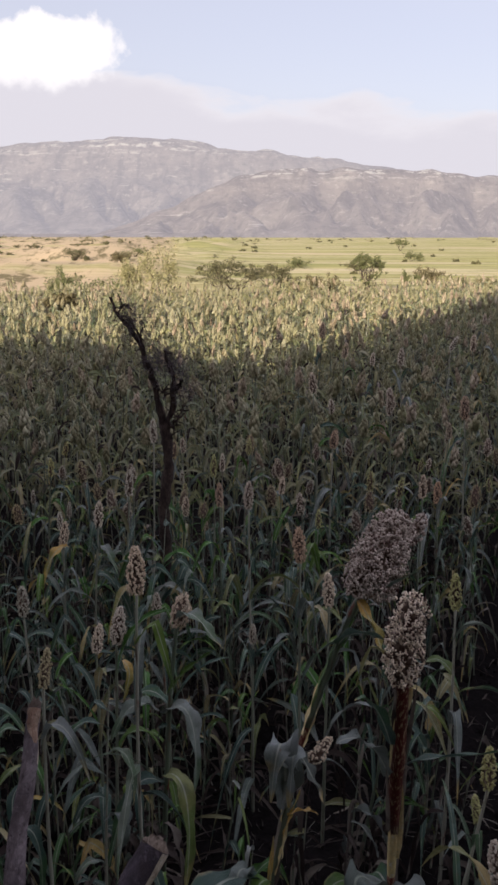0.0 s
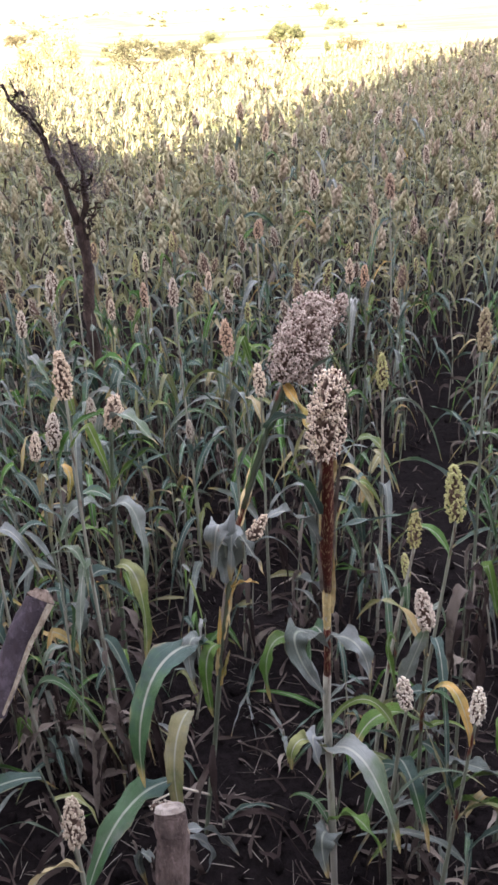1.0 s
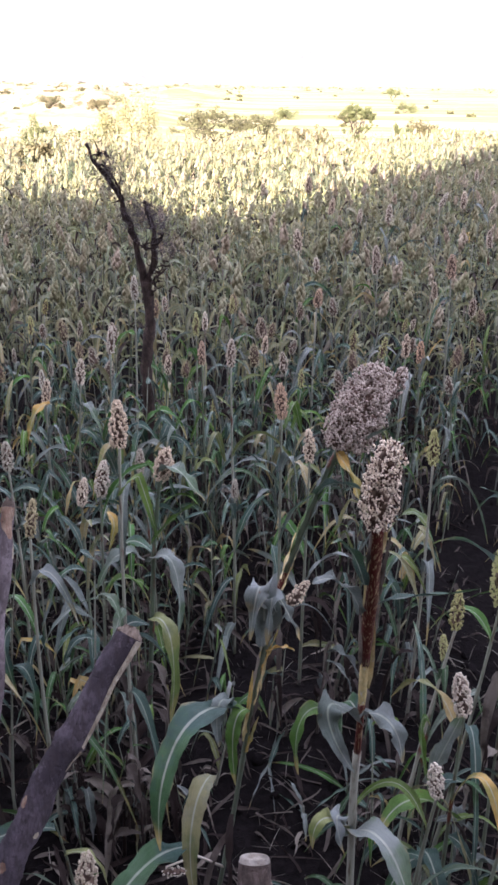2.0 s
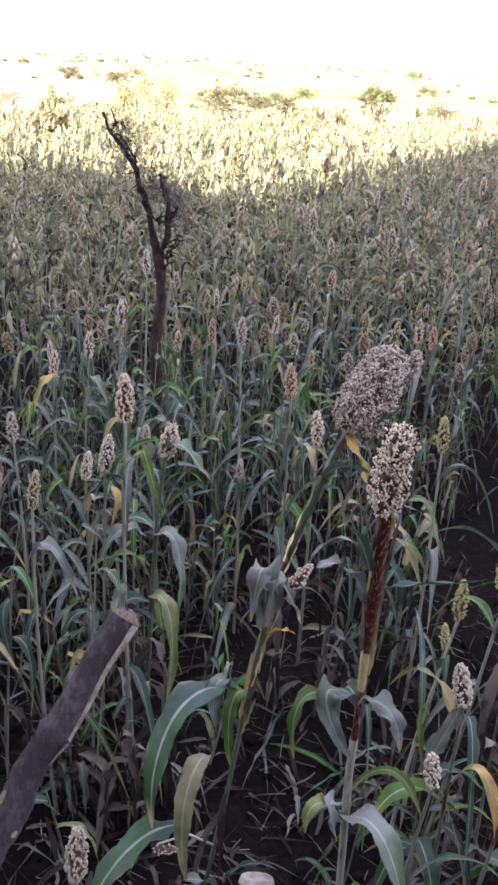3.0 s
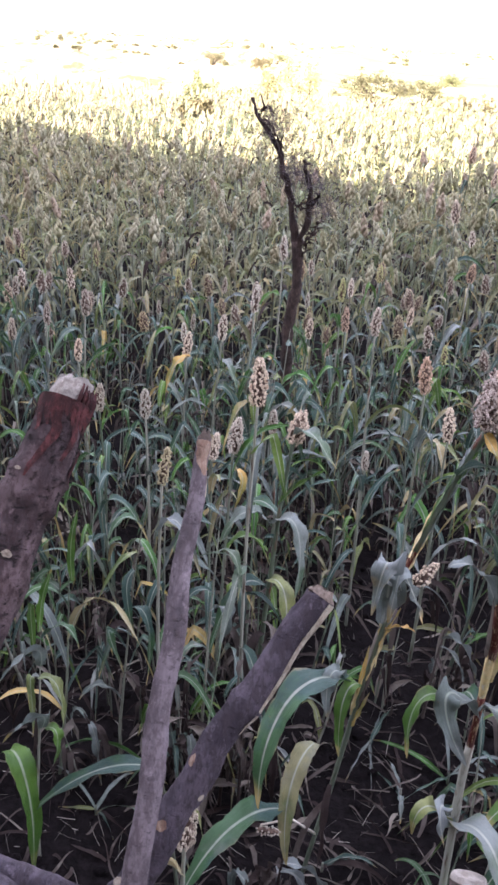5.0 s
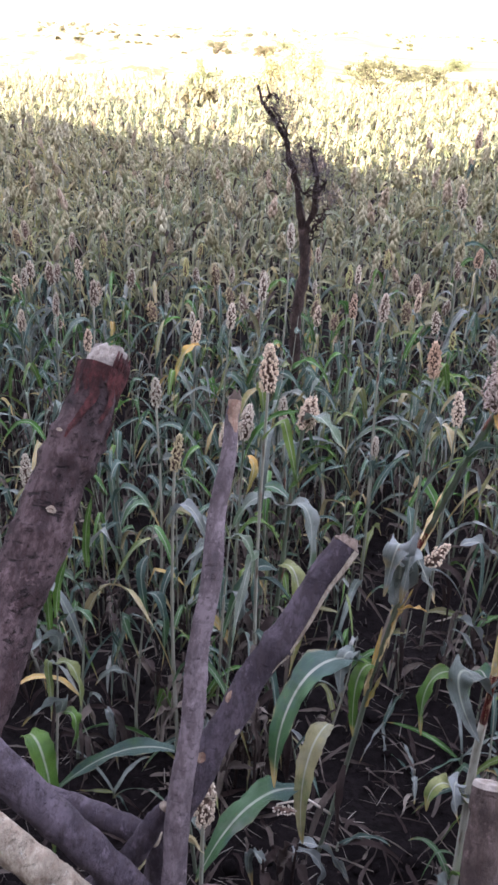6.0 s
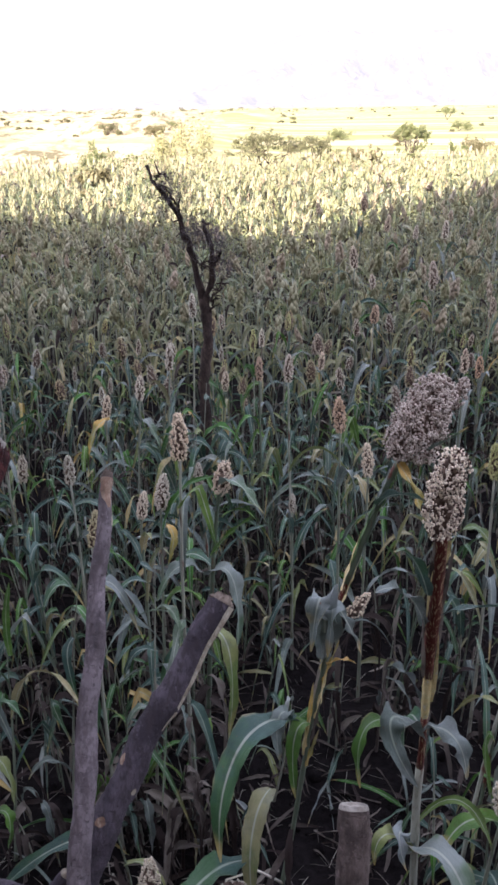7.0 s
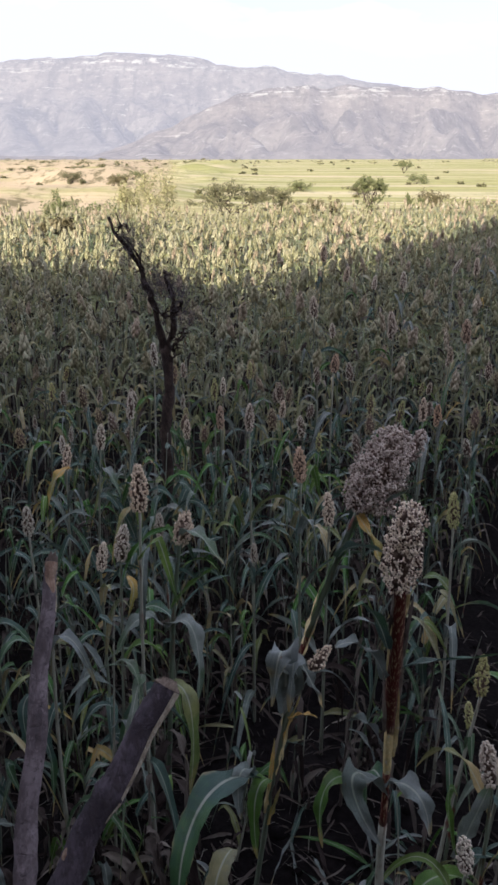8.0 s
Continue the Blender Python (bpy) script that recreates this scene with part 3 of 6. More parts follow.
def sorghum(seed, height=1.4, kind="pink", head=0.17, girth=0.032, leaves=7, dry=3, lean=0.06, label="", slim=1.0):
    """One sorghum plant at the origin: jointed stem, arching blades, withered blades below, a grain head."""
    rng = np.random.default_rng(seed)
    root = tagged(new("sorghum_plant"), label, "plant", "sorghum plants in the field")
    ld = rng.uniform(0, 6.28)
    pts = stem_points(height, (lean * math.cos(ld), lean * math.sin(ld)), rng.uniform(-0.03, 0.03, 2))
    st = Soup()
    stem_soup(st, pts, rng.uniform(0.006, 0.0085), 0.0038 if kind else 0.0008, 8)
    st.object("stem", STEM, root)
    clothe(root, pts, rng, leaves, dry, 0.16, 0.80 if kind else 0.92, slim)
    if kind:
        pa = Soup()
        n = max(30, int(70 * head / 0.17))
        panicle_soup(pa, pts[-1] - np.array((0, 0, 0.01)), pts[-1] - pts[-3] + rng.uniform(-0.03, 0.03, 3), head, girth, rng, n, 7, 0.0031, 0.30)
        pa.object("panicle", [GRAINS[kind], GLUME], root)
    root["tall"], root["off_x"], root["off_y"] = height + (head if kind else 0), float(pts[-1][0]), float(pts[-1][1])
    return root


def standing_plant(kind, x, y, top, head, shift, girth=0.19, lean=0.0, leafy=6.5):
    """A plant of its own whose head ends at (x, y, top), the neck that far to the side; its foot stands in the soil below."""
    rng = np.random.default_rng(int(abs(x) * 997 + y * 313 + top * 71))
    root = tagged(new("sorghum_plant"), "ripe sorghum plant with a %s grain head" % HEAD_LOOK[kind] if kind != "green" else "sorghum plant with a yellow-green unripe grain head", "plant", "sorghum plants in the field")
    tip = np.array((x, y, top))
    neck = tip + np.array((shift, rng.uniform(-0.01, 0.01), -head))
    fx, fy = neck[0] + lean + shift * 1.5 + rng.uniform(-0.06, 0.06) * (lean == 0), neck[1] + rng.uniform(-0.05, 0.05)
    foot = np.array((fx, fy, ground_height(fx, fy) - 0.02))
    bow = np.array((rng.uniform(-0.025, 0.025), rng.uniform(-0.02, 0.02), 0))
    pts = np.array([foot + (neck - foot) * q + bow * math.sin(math.pi * q) for q in np.linspace(0, 1, 9)])
    st = Soup()
    stem_soup(st, pts, 0.0085, 0.0045, 8)
    st.object("stem", STEM, root)
    tall = neck[2] - foot[2]
    n = max(2, int(round(leafy * min(1.0, tall / 1.2))))
    clothe(root, pts, rng, n, 3 if tall > 0.7 else 1, 0.22, 0.88, 0.62 + 0.38 * min(1.0, tall / 1.2))
    pa = Soup()
    near = y < 3.6
    r = head * girth * (0.74 if kind in ("green", "olive") else 0.82) * rng.uniform(0.9, 1.1)
    panicle_soup(pa, neck, tip - neck, head, r, rng, int((150 if near else 95) * head / 0.16), 7, 0.0020 if y < 1.4 else 0.0025 if near else 0.0032, 0.45 if kind in ("olive", "green") else 0.28, shape=ICO1 if near else OCTA, low=0.36 if kind != "olive" else 0.30)
    pa.object("panicle", [GRAINS[kind], GLUME], root)
    TAKEN.append((foot[0], foot[1]))
    return root


# ---- ground ----
# crest heights of the unseen hill, set by how far its shadow must reach
SHADE_RIDGE_LOW, SHADE_RIDGE_HIGH = 5.45, 13.4


def smooth01(a, b, v):
    k = min(1.0, max(0.0, (v - a) / (b - a)))
    return k * k * (3 - 2 * k)


def ground_height(x, y):
    z = 0.03 * noise.noise((x * 1.3, y * 1.3, 0.3)) + 0.025 * noise.noise((x * 5, y * 5, 1.7)) + 0.012 * noise.noise((x * 15, y * 15, 4.2))
    z *= 1 - smooth01(15, 30, y)
    # the plain lies lower than the field, with low swells to the left
    z += -3.0 * smooth01(30, 52, y)
    z += smooth01(70, 130, y) * (1 - smooth01(500, 900, y)) * (0.7 * noise.noise((x * 0.012, y * 0.012, 7)) + 3.2 * smooth01(5, -40, x - 0.03 * y) * (0.35 + noise.noise((x * 0.035, y * 0.03, 2)) + 0.4 * noise.noise((x * 0.11, y * 0.09, 6))))
    # the bank on which the fence stands
    z += 1.2 * (1 - smooth01(0.5, 1.25, y)) * smooth01(-8, -4, y)
    # an unseen hill added behind, its crest shaped to shade the near field
    u, v = x * math.cos(SUN_AZ) - y * math.sin(SUN_AZ), x * math.sin(SUN_AZ) + y * math.cos(SUN_AZ)
    top = SHADE_RIDGE_LOW + (SHADE_RIDGE_HIGH - SHADE_RIDGE_LOW) * smooth01(-5.2, -3.6, u) + 0.35 * noise.noise((u * 0.8, 3.1, 0)) + 0.2 * noise.noise((u * 2.3, 9.1, 0))
    z += top * smooth01(-3.6, -8.0, v) * (1 - 0.25 * smooth01(-8.5, -20, v)) * smooth01(-75, -50, v)
    return z


def spaced(dense0, dense1, step, low, high, grow):
    mid = list(np.arange(dense0, dense1, step))
    up, d = [mid[-1]], step
    while up[-1] < high:
        d *= grow
        up.append(up[-1] + d)
    down, d = [mid[0]], step
    while down[-1] > low:
        d *= grow
        down.append(down[-1] - d)
    return down[:0:-1] + mid + up[1:]


def build_ground():
    xs, ys = spaced(-2.2, 2.2, 0.05, -3500, 3500, 1.075), spaced(1.0, 6.0, 0.05, -90, 4300, 1.05)
    verts = [(x, y, ground_height(x, y)) for y in ys for x in xs]
    w = len(xs)
    faces = [(j * w + i, j * w + i + 1, (j + 1) * w + i + 1, (j + 1) * w + i) for j in range(len(ys) - 1) for i in range(w - 1)]
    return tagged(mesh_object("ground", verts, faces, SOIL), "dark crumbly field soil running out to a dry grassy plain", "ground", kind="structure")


build_ground()


# ---- mountains ----
def ridge_line(az):
    """Height of the skyline, as a slope, against the tangent of the bearing."""
    k = az / 0.304
    h = 0.098 + 0.012 * math.exp(-((k + 0.5) / 0.35) ** 2) - 0.005 * smooth01(-0.3, 0.0, k) - 0.016 * smooth01(0.05, 0.6, k) - 0.022 * smooth01(0.5, 0.9, k) - 0.015 * smooth01(0.85, 1.1, k) - 0.004 * smooth01(-0.72, -1.0, k)
    h += 0.0022 * round(2.2 * noise.noise((az * 22, 0.5, 0))) + 0.0018 * noise.noise((az * 60, 2.5, 0))
    return h - 0.10 * smooth01(1.3, 3.4, abs(k))


def build_mountain(name, mat, d0, d1, top, seed, label, na=260, nd=64, grit=1.0):
    verts, faces = [], []
    for j in range(nd + 1):
        s = j / nd
        d = d0 + (d1 - d0) * s
        for i in range(na + 1):
            az = -1.15 + 2.3 * i / na
            h = top(az) * d1
            p = (az * 9, s * 2.6, seed)
            rid = 1 - abs(noise.noise((az * 13 + 0.6 * noise.noise((az * 5, s * 3, seed)), s * 1.2, seed)))
            rid2 = 1 - abs(noise.noise((az * 46 + 1.5 * s + 0.5 * noise.noise((az * 20, s * 5, seed)), s * 1.6, seed + 4)))
            rise = s ** 1.15 * (0.62 + 0.38 * smooth01(0.78, 0.95, s))
            rise += grit * (0.34 * (rid - 0.72) + 0.24 * (rid2 - 0.7)) * math.sin(math.pi * min(1, s * 1.02)) ** 0.8
            rise += 0.03 * noise.noise((az * 60, s * 9, seed)) * math.sin(math.pi * s)
            verts.append((az * d, d, -3.5 + max(-2.0, h * rise)))
    w = na + 1
    faces = [(j * w + i, j * w + i + 1, (j + 1) * w + i + 1, (j + 1) * w + i) for j in range(nd) for i in range(na)]
    return tagged(mesh_object(name, verts, faces, mat), label, "mountain", kind="structure")


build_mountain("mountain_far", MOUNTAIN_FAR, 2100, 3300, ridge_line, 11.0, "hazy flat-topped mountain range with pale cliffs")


def spur_line(az):
    k = az / 0.304
    return 0.072 * smooth01(-0.66, 0.15, k) - 0.010 * smooth01(0.5, 1.1, k) + 0.004 * noise.noise((az * 40, 8, 0)) - 0.05 * smooth01(1.4, 3.2, k) + 0.004


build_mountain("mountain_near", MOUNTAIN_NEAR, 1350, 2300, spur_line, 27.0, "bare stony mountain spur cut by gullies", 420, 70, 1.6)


# ---- trees and shrubs of the plain ----
def foliage(soup, centre, size, count, leaf, rng, flat=1.0, mat=0):
    """Clumps of small leaves round a centre, uneven and with gaps."""
    lumps = [rng.normal(0, 0.42, 3) for _ in range(max(4, int(count / 45)))]
    for _ in range(count):
        l = lumps[rng.integers(len(lumps))]
        p = np.array(centre) + (l + rng.normal(0, 0.17, 3)) * np.array(size) * np.array((1, 1, flat))
        a, b = unit(rng.normal(0, 1, 3)), unit(rng.normal(0, 1, 3))
        g = leaf * rng.uniform(0.5, 1.3)
        soup.add([p - a * g, p + b * g * 0.55, p + a * g, p - b * g * 0.55], [(0, 1, 2, 3)], mat)


def limb(start, end, r0, r1, rng, wobble=0.06, n=7):
    start, end = np.array(start, float), np.array(end, float)
    s = np.linspace(0, 1, n)
    size = np.linalg.norm(end - start)
    pts = [start + (end - start) * k + rng.normal(0, wobble * size, 3) * math.sin(math.pi * k) for k in s]
    return tube(pts, [r0 + (r1 - r0) * k for k in s], 6)


def tree(name, x, y, height, spread, mat, seed, label, flat=0.35, trunks=3, count=1100, leaf=0.14, base=None, low=0.55, category="tree"):
    rng = np.random.default_rng(seed)
    z = ground_height(x, y) - 0.05 if base is None else base
    root = tagged(new(name), label, category)
    root.location = (x, y, z)
    tr, cr = Soup(), Soup()
    fork_h = 0.16 + 0.16 * low
    for k in range(trunks):
        an = k * 6.283 / trunks + rng.uniform(-0.5, 0.5)
        fork = np.array((math.cos(an) * spread * 0.10, math.sin(an) * spread * 0.10, height * fork_h))
        tr.add(*limb((rng.uniform(-0.08, 0.08), rng.uniform(-0.08, 0.08), 0), fork, 0.09 * height / 4, 0.06 * height / 4, rng))
        for q in range(5):
            aa = an + rng.uniform(-0.9, 0.9)
            rr = rng.uniform(0.10, 0.48)
            end = np.array((math.cos(aa) * rr * spread, math.sin(aa) * rr * spread, height * (0.90 - (1.9 - flat) * rr * rr + rng.uniform(-0.06, 0.04))))
            tr.add(*limb(fork, end, 0.045 * height / 4, 0.012, rng, 0.08))
            foliage(cr, end, (spread * 0.17, spread * 0.17, spread * 0.17), int(count * 0.8) // (trunks * 5), leaf, rng, 0.35 + 0.5 * flat)
    for q in range(16):
        aa, rr = rng.uniform(0, 6.28), 0.48 * math.sqrt(rng.uniform())
        up = 0.82 - (1.9 - flat) * rr * rr if flat < 0.7 else rng.uniform(0.16, 0.80)
        c = (math.cos(aa) * rr * spread, math.sin(aa) * rr * spread, height * up)
        foliage(cr, c, (spread * 0.13, spread * 0.13, spread * 0.12), int(count * 0.4) // 16, leaf, rng, 0.35 + 0.5 * flat)
    tr.object("trunk", BARK_DEAD, root)
    cr.object("crown", mat, root, smooth=False)
    return root


def shrub(x, y, height, spread, mat, seed, label, count=3600, leaf=0.092):
    rng = np.random.default_rng(seed)
    root = tagged(new("shrub"), label, "shrub")
    root.location = (x, y, ground_height(x, y) - 0.04)
    tr, cr = Soup(), Soup()
    for k in range(9):
        an = rng.uniform(0, 6.28)
        end = np.array((math.cos(an) * spread * 0.3, math.sin(an) * spread * 0.3, height * rng.uniform(0.40, 0.9)))
        tr.add(*limb((0, 0, 0), end, 0.035, 0.01, rng))
        foliage(cr, end * np.array((1, 1, 0.75)), (spread * 0.26, spread * 0.26, height * 0.34), count // 9, leaf, rng)
    tr.object("woody_stem", BARK_DEAD, root)
    cr.object("crown", mat, root, smooth=False)
    return root


tree("acacia_tree", -1.6, 76, 3.6, 7.0, CROWN_OLIVE, 1, "flat-topped thorny acacia with thin olive foliage on dry grass", 0.3, 5, 5600, 0.086, low=0.3)
tree("acacia_tree", 2.6, 82, 2.9, 5.0, CROWN_OLIVE, 8, "low spreading olive acacia beside the larger one", 0.4, 4, 3600, 0.086, low=0.2)
tree("round_tree", 12.2, 86, 3.9, 3.6, CROWN_GREEN, 3, "round dark green tree standing on dry grass", 0.9, 4, 5200, 0.085, low=0.05)
tree("round_tree", 54, 300, 4.2, 7.5, CROWN_GREEN, 5, "lone flat green tree far out on the plain", 0.5, 3, 500, 0.3, low=0.4)
tree("leafy_tree", 16.4, 66, 2.9, 2.2, CROWN_OLIVE, 16, "slim olive tree at the edge of the field", 0.6, 2, 420, 0.1, low=0.4)
for sx, sy, sh, ss, sm, sl in (
        (-6.6, 62, 5.9, 3.6, CROWN_YELLOW, "tall yellow-green leafy shrub in full sun"),
        (-9.2, 65, 4.2, 2.2, CROWN_YELLOW, "yellow-green leafy shrub in full sun"),
        (-13.6, 60, 3.4, 1.9, CROWN_GREEN, "upright green shrub at the edge of the field"),
        (-8.0, 43, 2.9, 5.0, CROWN_GREEN, "wide low grey-green shrub beside the crop"),
        (-5.0, 21.6, 1.25, 0.95, CROWN_BROWN, "dark brown dry bush standing in the crop"),
        (6.0, 78, 2.2, 2.6, CROWN_BROWN, "brown half-bare shrub on dry grass"),
        (8.2, 80, 1.9, 2.4, CROWN_BROWN, "brown half-bare shrub on dry grass"),
        (4.4, 76, 1.8, 2.2, CROWN_YELLOW, "small yellow-green shrub on dry grass"),
        (18.6, 96, 2.0, 2.2, CROWN_GREEN, "dark green shrub on the plain"),
        (21.5, 100, 2.4, 4.2, CROWN_BROWN, "reddish brown thicket on the plain"),
        (24.0, 84, 2.0, 3.0, CROWN_BROWN, "brown shrub on dry grass"),
        (-31, 150, 2.6, 5.0, CROWN_OLIVE, "olive shrub on bare earth"),
        (-24, 175, 2.8, 6.0, CROWN_GREEN, "green shrub on the plain"),
        (9.5, 150, 2.0, 5.0, CROWN_GREEN, "low green shrub on the plain"),
        (18, 140, 2.0, 4.0, CROWN_OLIVE, "low olive shrub on the plain"),
        (-18, 120, 1.8, 3.2, CROWN_BROWN, "brown shrub on bare earth"),
        (35, 180, 2.4, 5.0, CROWN_GREEN, "low green shrub on the plain")):
    shrub(sx, sy, sh, ss, sm, int(sx * 7 + sy * 13) % 1000, sl)


def far_bushes():
    rng = np.random.default_rng(77)
    so = Soup()
    for _ in range(300):
        d = rng.uniform(130, 900)
        az = rng.uniform(-0.42, 0.42)
        if az > 0.02 and d < 700 and rng.uniform() < 0.75:
            continue
        s = rng.uniform(0.5, 1.0) * d / 240 * (1.3 if az < 0 else 0.8)
        foliage(so, (az * d, d, ground_height(az * d, d) + s * 0.45), (s * rng.uniform(1, 2.2), s, s * 0.9), 46, 0.5, rng, 0.6)
    return tagged(so.object("far_bushes", [CROWN_OLIVE], smooth=False), "scattered dark bushes far out on the plain", "bushes", kind="stuff")


far_bushes()


# ---- the brushwood fence in front of the camera ----
def fence_stick(points, radii, bark, label, seed, cut="flat", parts=(), plug=0.0016, end=None):
    """A cut branch: knotted bark, a sawn or split end."""
    rng = np.random.default_rng(seed)
    root = tagged(new("fence_stick"), label, "stick", "sticks of the fence")
    pts = np.array(points, float)
    n = 90
    s = np.concatenate([np.linspace(0, 0.2, 8), np.linspace(0.22, 1, n - 8)])
    k = np.linspace(0, 1, len(pts))
    fine = np.stack([np.interp(s, k, pts[:, i]) for i in range(3)], -1)
    # round off the corners of the line
    for _ in range(8):
        fine[1:-1] = (fine[:-2] + 2 * fine[1:-1] + fine[2:]) / 4
    rad = np.interp(s, k, radii)
    for c in rng.uniform(0.25, 0.95, 9):
        rad = rad * (1 + rng.uniform(0.03, 0.10) * np.exp(-((s - c) / 0.007) ** 2))
    rad = rad * (1 + 0.03 * np.sin(s * 41 + seed) + 0.02 * np.sin(s * 97 + 2 * seed))
    fine[8:-4] += np.stack([0.0008 * np.sin(s[8:-4] * 33 + seed), 0 * s[8:-4], 0 * s[8:-4]], -1)
    v, f = tube(fine, rad, 20, True, 0.03, rng)
    body = Soup()
    body.add(v, f[:-1])
    body.object("bark", bark, root)
    # the cut end, a little dished and splintered
    axis = unit(fine[-1] - fine[-2])
    a = unit(np.cross(axis, (0.2, 0.5, 0.8)))
    b = np.cross(axis, a)
    cv, cf = [], []
    for ring, q in enumerate((1.0, 0.90, 0.6, 0.0) if plug < 0.005 else (0.84, 0.70, 0.5, 0.0)):
        for j in range(16):
            an = 2 * math.pi * j / 16
            up = (0.0, plug, plug * 0.95, plug * 0.8)[ring] + (0.0036 * rng.uniform(-1, 1) if cut == "rough" and ring else 0)
            cv.append(fine[-1] + axis * up + (a * math.cos(an) + b * math.sin(an)) * rad[-1] * q * 1.01)
    for r in range(3):
        cf += [(r * 16 + j, r * 16 + (j + 1) % 16, (r + 1) * 16 + (j + 1) % 16, (r + 1) * 16 + j) for j in range(16)]
    ce = Soup()
    if plug >= 0.005:
        # the bark stands round the chopped end
        rim = Soup()
        rim.add([fine[-1] + (a * math.cos(2 * math.pi * j / 16) + b * math.sin(2 * math.pi * j / 16)) * rad[-1] * q for q in (1.03, 0.6) for j in range(16)],
                [(j, (j + 1) % 16, 16 + (j + 1) % 16, 16 + j) for j in range(16)])
        side = math.atan2(b[0], a[0])
        for j in range(11):
            # splinters of red bark left standing along one side of the cut
            an = side + 0.15 * (j - 5) + rng.uniform(-0.05, 0.05)
            foot = fine[-1] - axis * 0.002 + (a * math.cos(an) + b * math.sin(an)) * rad[-1] * 0.97
            rim.add(*tube([foot, foot + axis * plug * 0.5, foot + axis * plug * rng.uniform(0.75, 1.15) - (a * math.cos(an) + b * math.sin(an)) * rad[-1] * 0.12], [0.0012, 0.0011, 0.0004], 5))
        rim.object("bark_rim", BARK_BLOOD, root, "dark red broken edge of the bark")
    ce.add(cv, cf)
    ce.object("cut_end", end or WOOD_CUT, root, "pale cut wood" if end is None else "weathered broken end")
    for layer, (name, mat, s0, s1, ang, wide) in enumerate(parts):
        # a strip where the bark is torn away
        st, m, c = [], 14, 6
        for i in range(m + 1):
            q = s0 + (s1 - s0) * i / m
            p = np.array([np.interp(q, s, fine[:, j]) for j in range(3)])
            t = unit(np.array([np.interp(q + 0.01, s, fine[:, j]) - np.interp(q - 0.01, s, fine[:, j]) for j in range(3)]))
            e1 = unit(np.cross((0, 0.6, 0.8), t))
            e2 = np.cross(t, e1)
            taper = 0.25 + 0.75 * math.sin(math.pi * min(1, 0.15 + 0.85 * i / m)) if s1 < 0.98 else 0.15 + 0.85 * (i / m) ** 0.7
            r = np.interp(q, s, rad) * (1.045 + 0.008 * (layer % 3))
            for j in range(c + 1):
                an = radians(ang) + wide * taper * (j / c - 0.5) * (1 + 0.15 * rng.uniform(-1, 1))
                st.append(p + (e1 * math.cos(an) + e2 * math.sin(an)) * r)
        fs = [(i * (c + 1) + j, i * (c + 1) + j + 1, (i + 1) * (c + 1) + j + 1, (i + 1) * (c + 1) + j) for i in range(m) for j in range(c)]
        so = Soup()
        so.add(st, fs)
        so.object(name, mat, root, "raw wood showing through the bark")
    return root


fence_stick([(-0.102, 0.02, 1.15), (-0.100, 0.190, 2.335), (-0.100, 0.2377, 2.42), (-0.1008, 0.29, 2.478), (-0.1016, 0.3414, 2.5304)],
            [0.0070, 0.0053, 0.0049, 0.0045, 0.0031], BARK_GREY, "thin upright grey-barked fence stick with a tapered peeled tip", 3, "rough",
            [("peeled_strip", WOOD_RAW, 0.945, 0.999, 105, 2.6), ("peeled_strip", WOOD_PALE, 0.915, 0.955, 160, 0.8), ("scar", BARK_DEAD, 0.462, 0.470, 100, 2.2), ("scar", BARK_DEAD, 0.388, 0.394, 60, 1.0)], 0.002, WOOD_OLD)
fence_stick([(-0.20, 0.10, 1.15), (-0.117, 0.248, 2.335), (-0.100, 0.260, 2.38), (-0.080, 0.280, 2.42), (-0.0437, 0.318, 2.474)],
            [0.010, 0.0077, 0.0074, 0.0070, 0.0067], BARK_BROWN, "thick slanting fence stick with a long split along its side", 5, "rough",
            [("split_strip", WOOD_PALE, 0.78, 0.999, 246, 0.75), ("scar", WOOD_RAW, 0.685, 0.715, 165, 0.45), ("scar", WOOD_RAW, 0.535, 0.56, 195, 0.6), ("scar", WOOD_PALE, 0.63, 0.645, 250, 0.4)], 0.0012, WOOD_OLD)
fence_stick([(0.006, 0.05, 1.15), (0.0122, 0.140, 2.36), (0.0141, 0.2083, 2.4545)],
            [0.0090, 0.0066, 0.0061], BARK_WARM, "short upright brown fence stick with a freshly sawn pale top", 7,
            parts=[("peeled_strip", WOOD_PALE, 0.86, 0.97, 60, 0.35)])
fence_stick([(-0.33, 0.0, 1.15), (-0.21, 0.20, 2.36), (-0.198, 0.295, 2.44), (-0.1785, 0.379, 2.523)],
            [0.018, 0.0160, 0.0150, 0.0128], BARK_RED, "thick leaning fence branch with cracked red-brown bark and chopped top", 9, "rough",
            [("knot_scar", WOOD_PALE, 0.775, 0.785, 150, 0.35), ("knot_scar", WOOD_PALE, 0.885, 0.890, 130, 0.25)]
            + [("red_inner_bark", BARK_BLOOD, a, 1.0, 21 * k, 0.48) for k, a in enumerate((0.965, 0.93, 0.975, 0.90, 0.97, 0.945, 0.955, 0.88, 0.975, 0.915, 0.96, 0.895, 0.978, 0.945, 0.87, 0.952, 0.938))], 0.012)


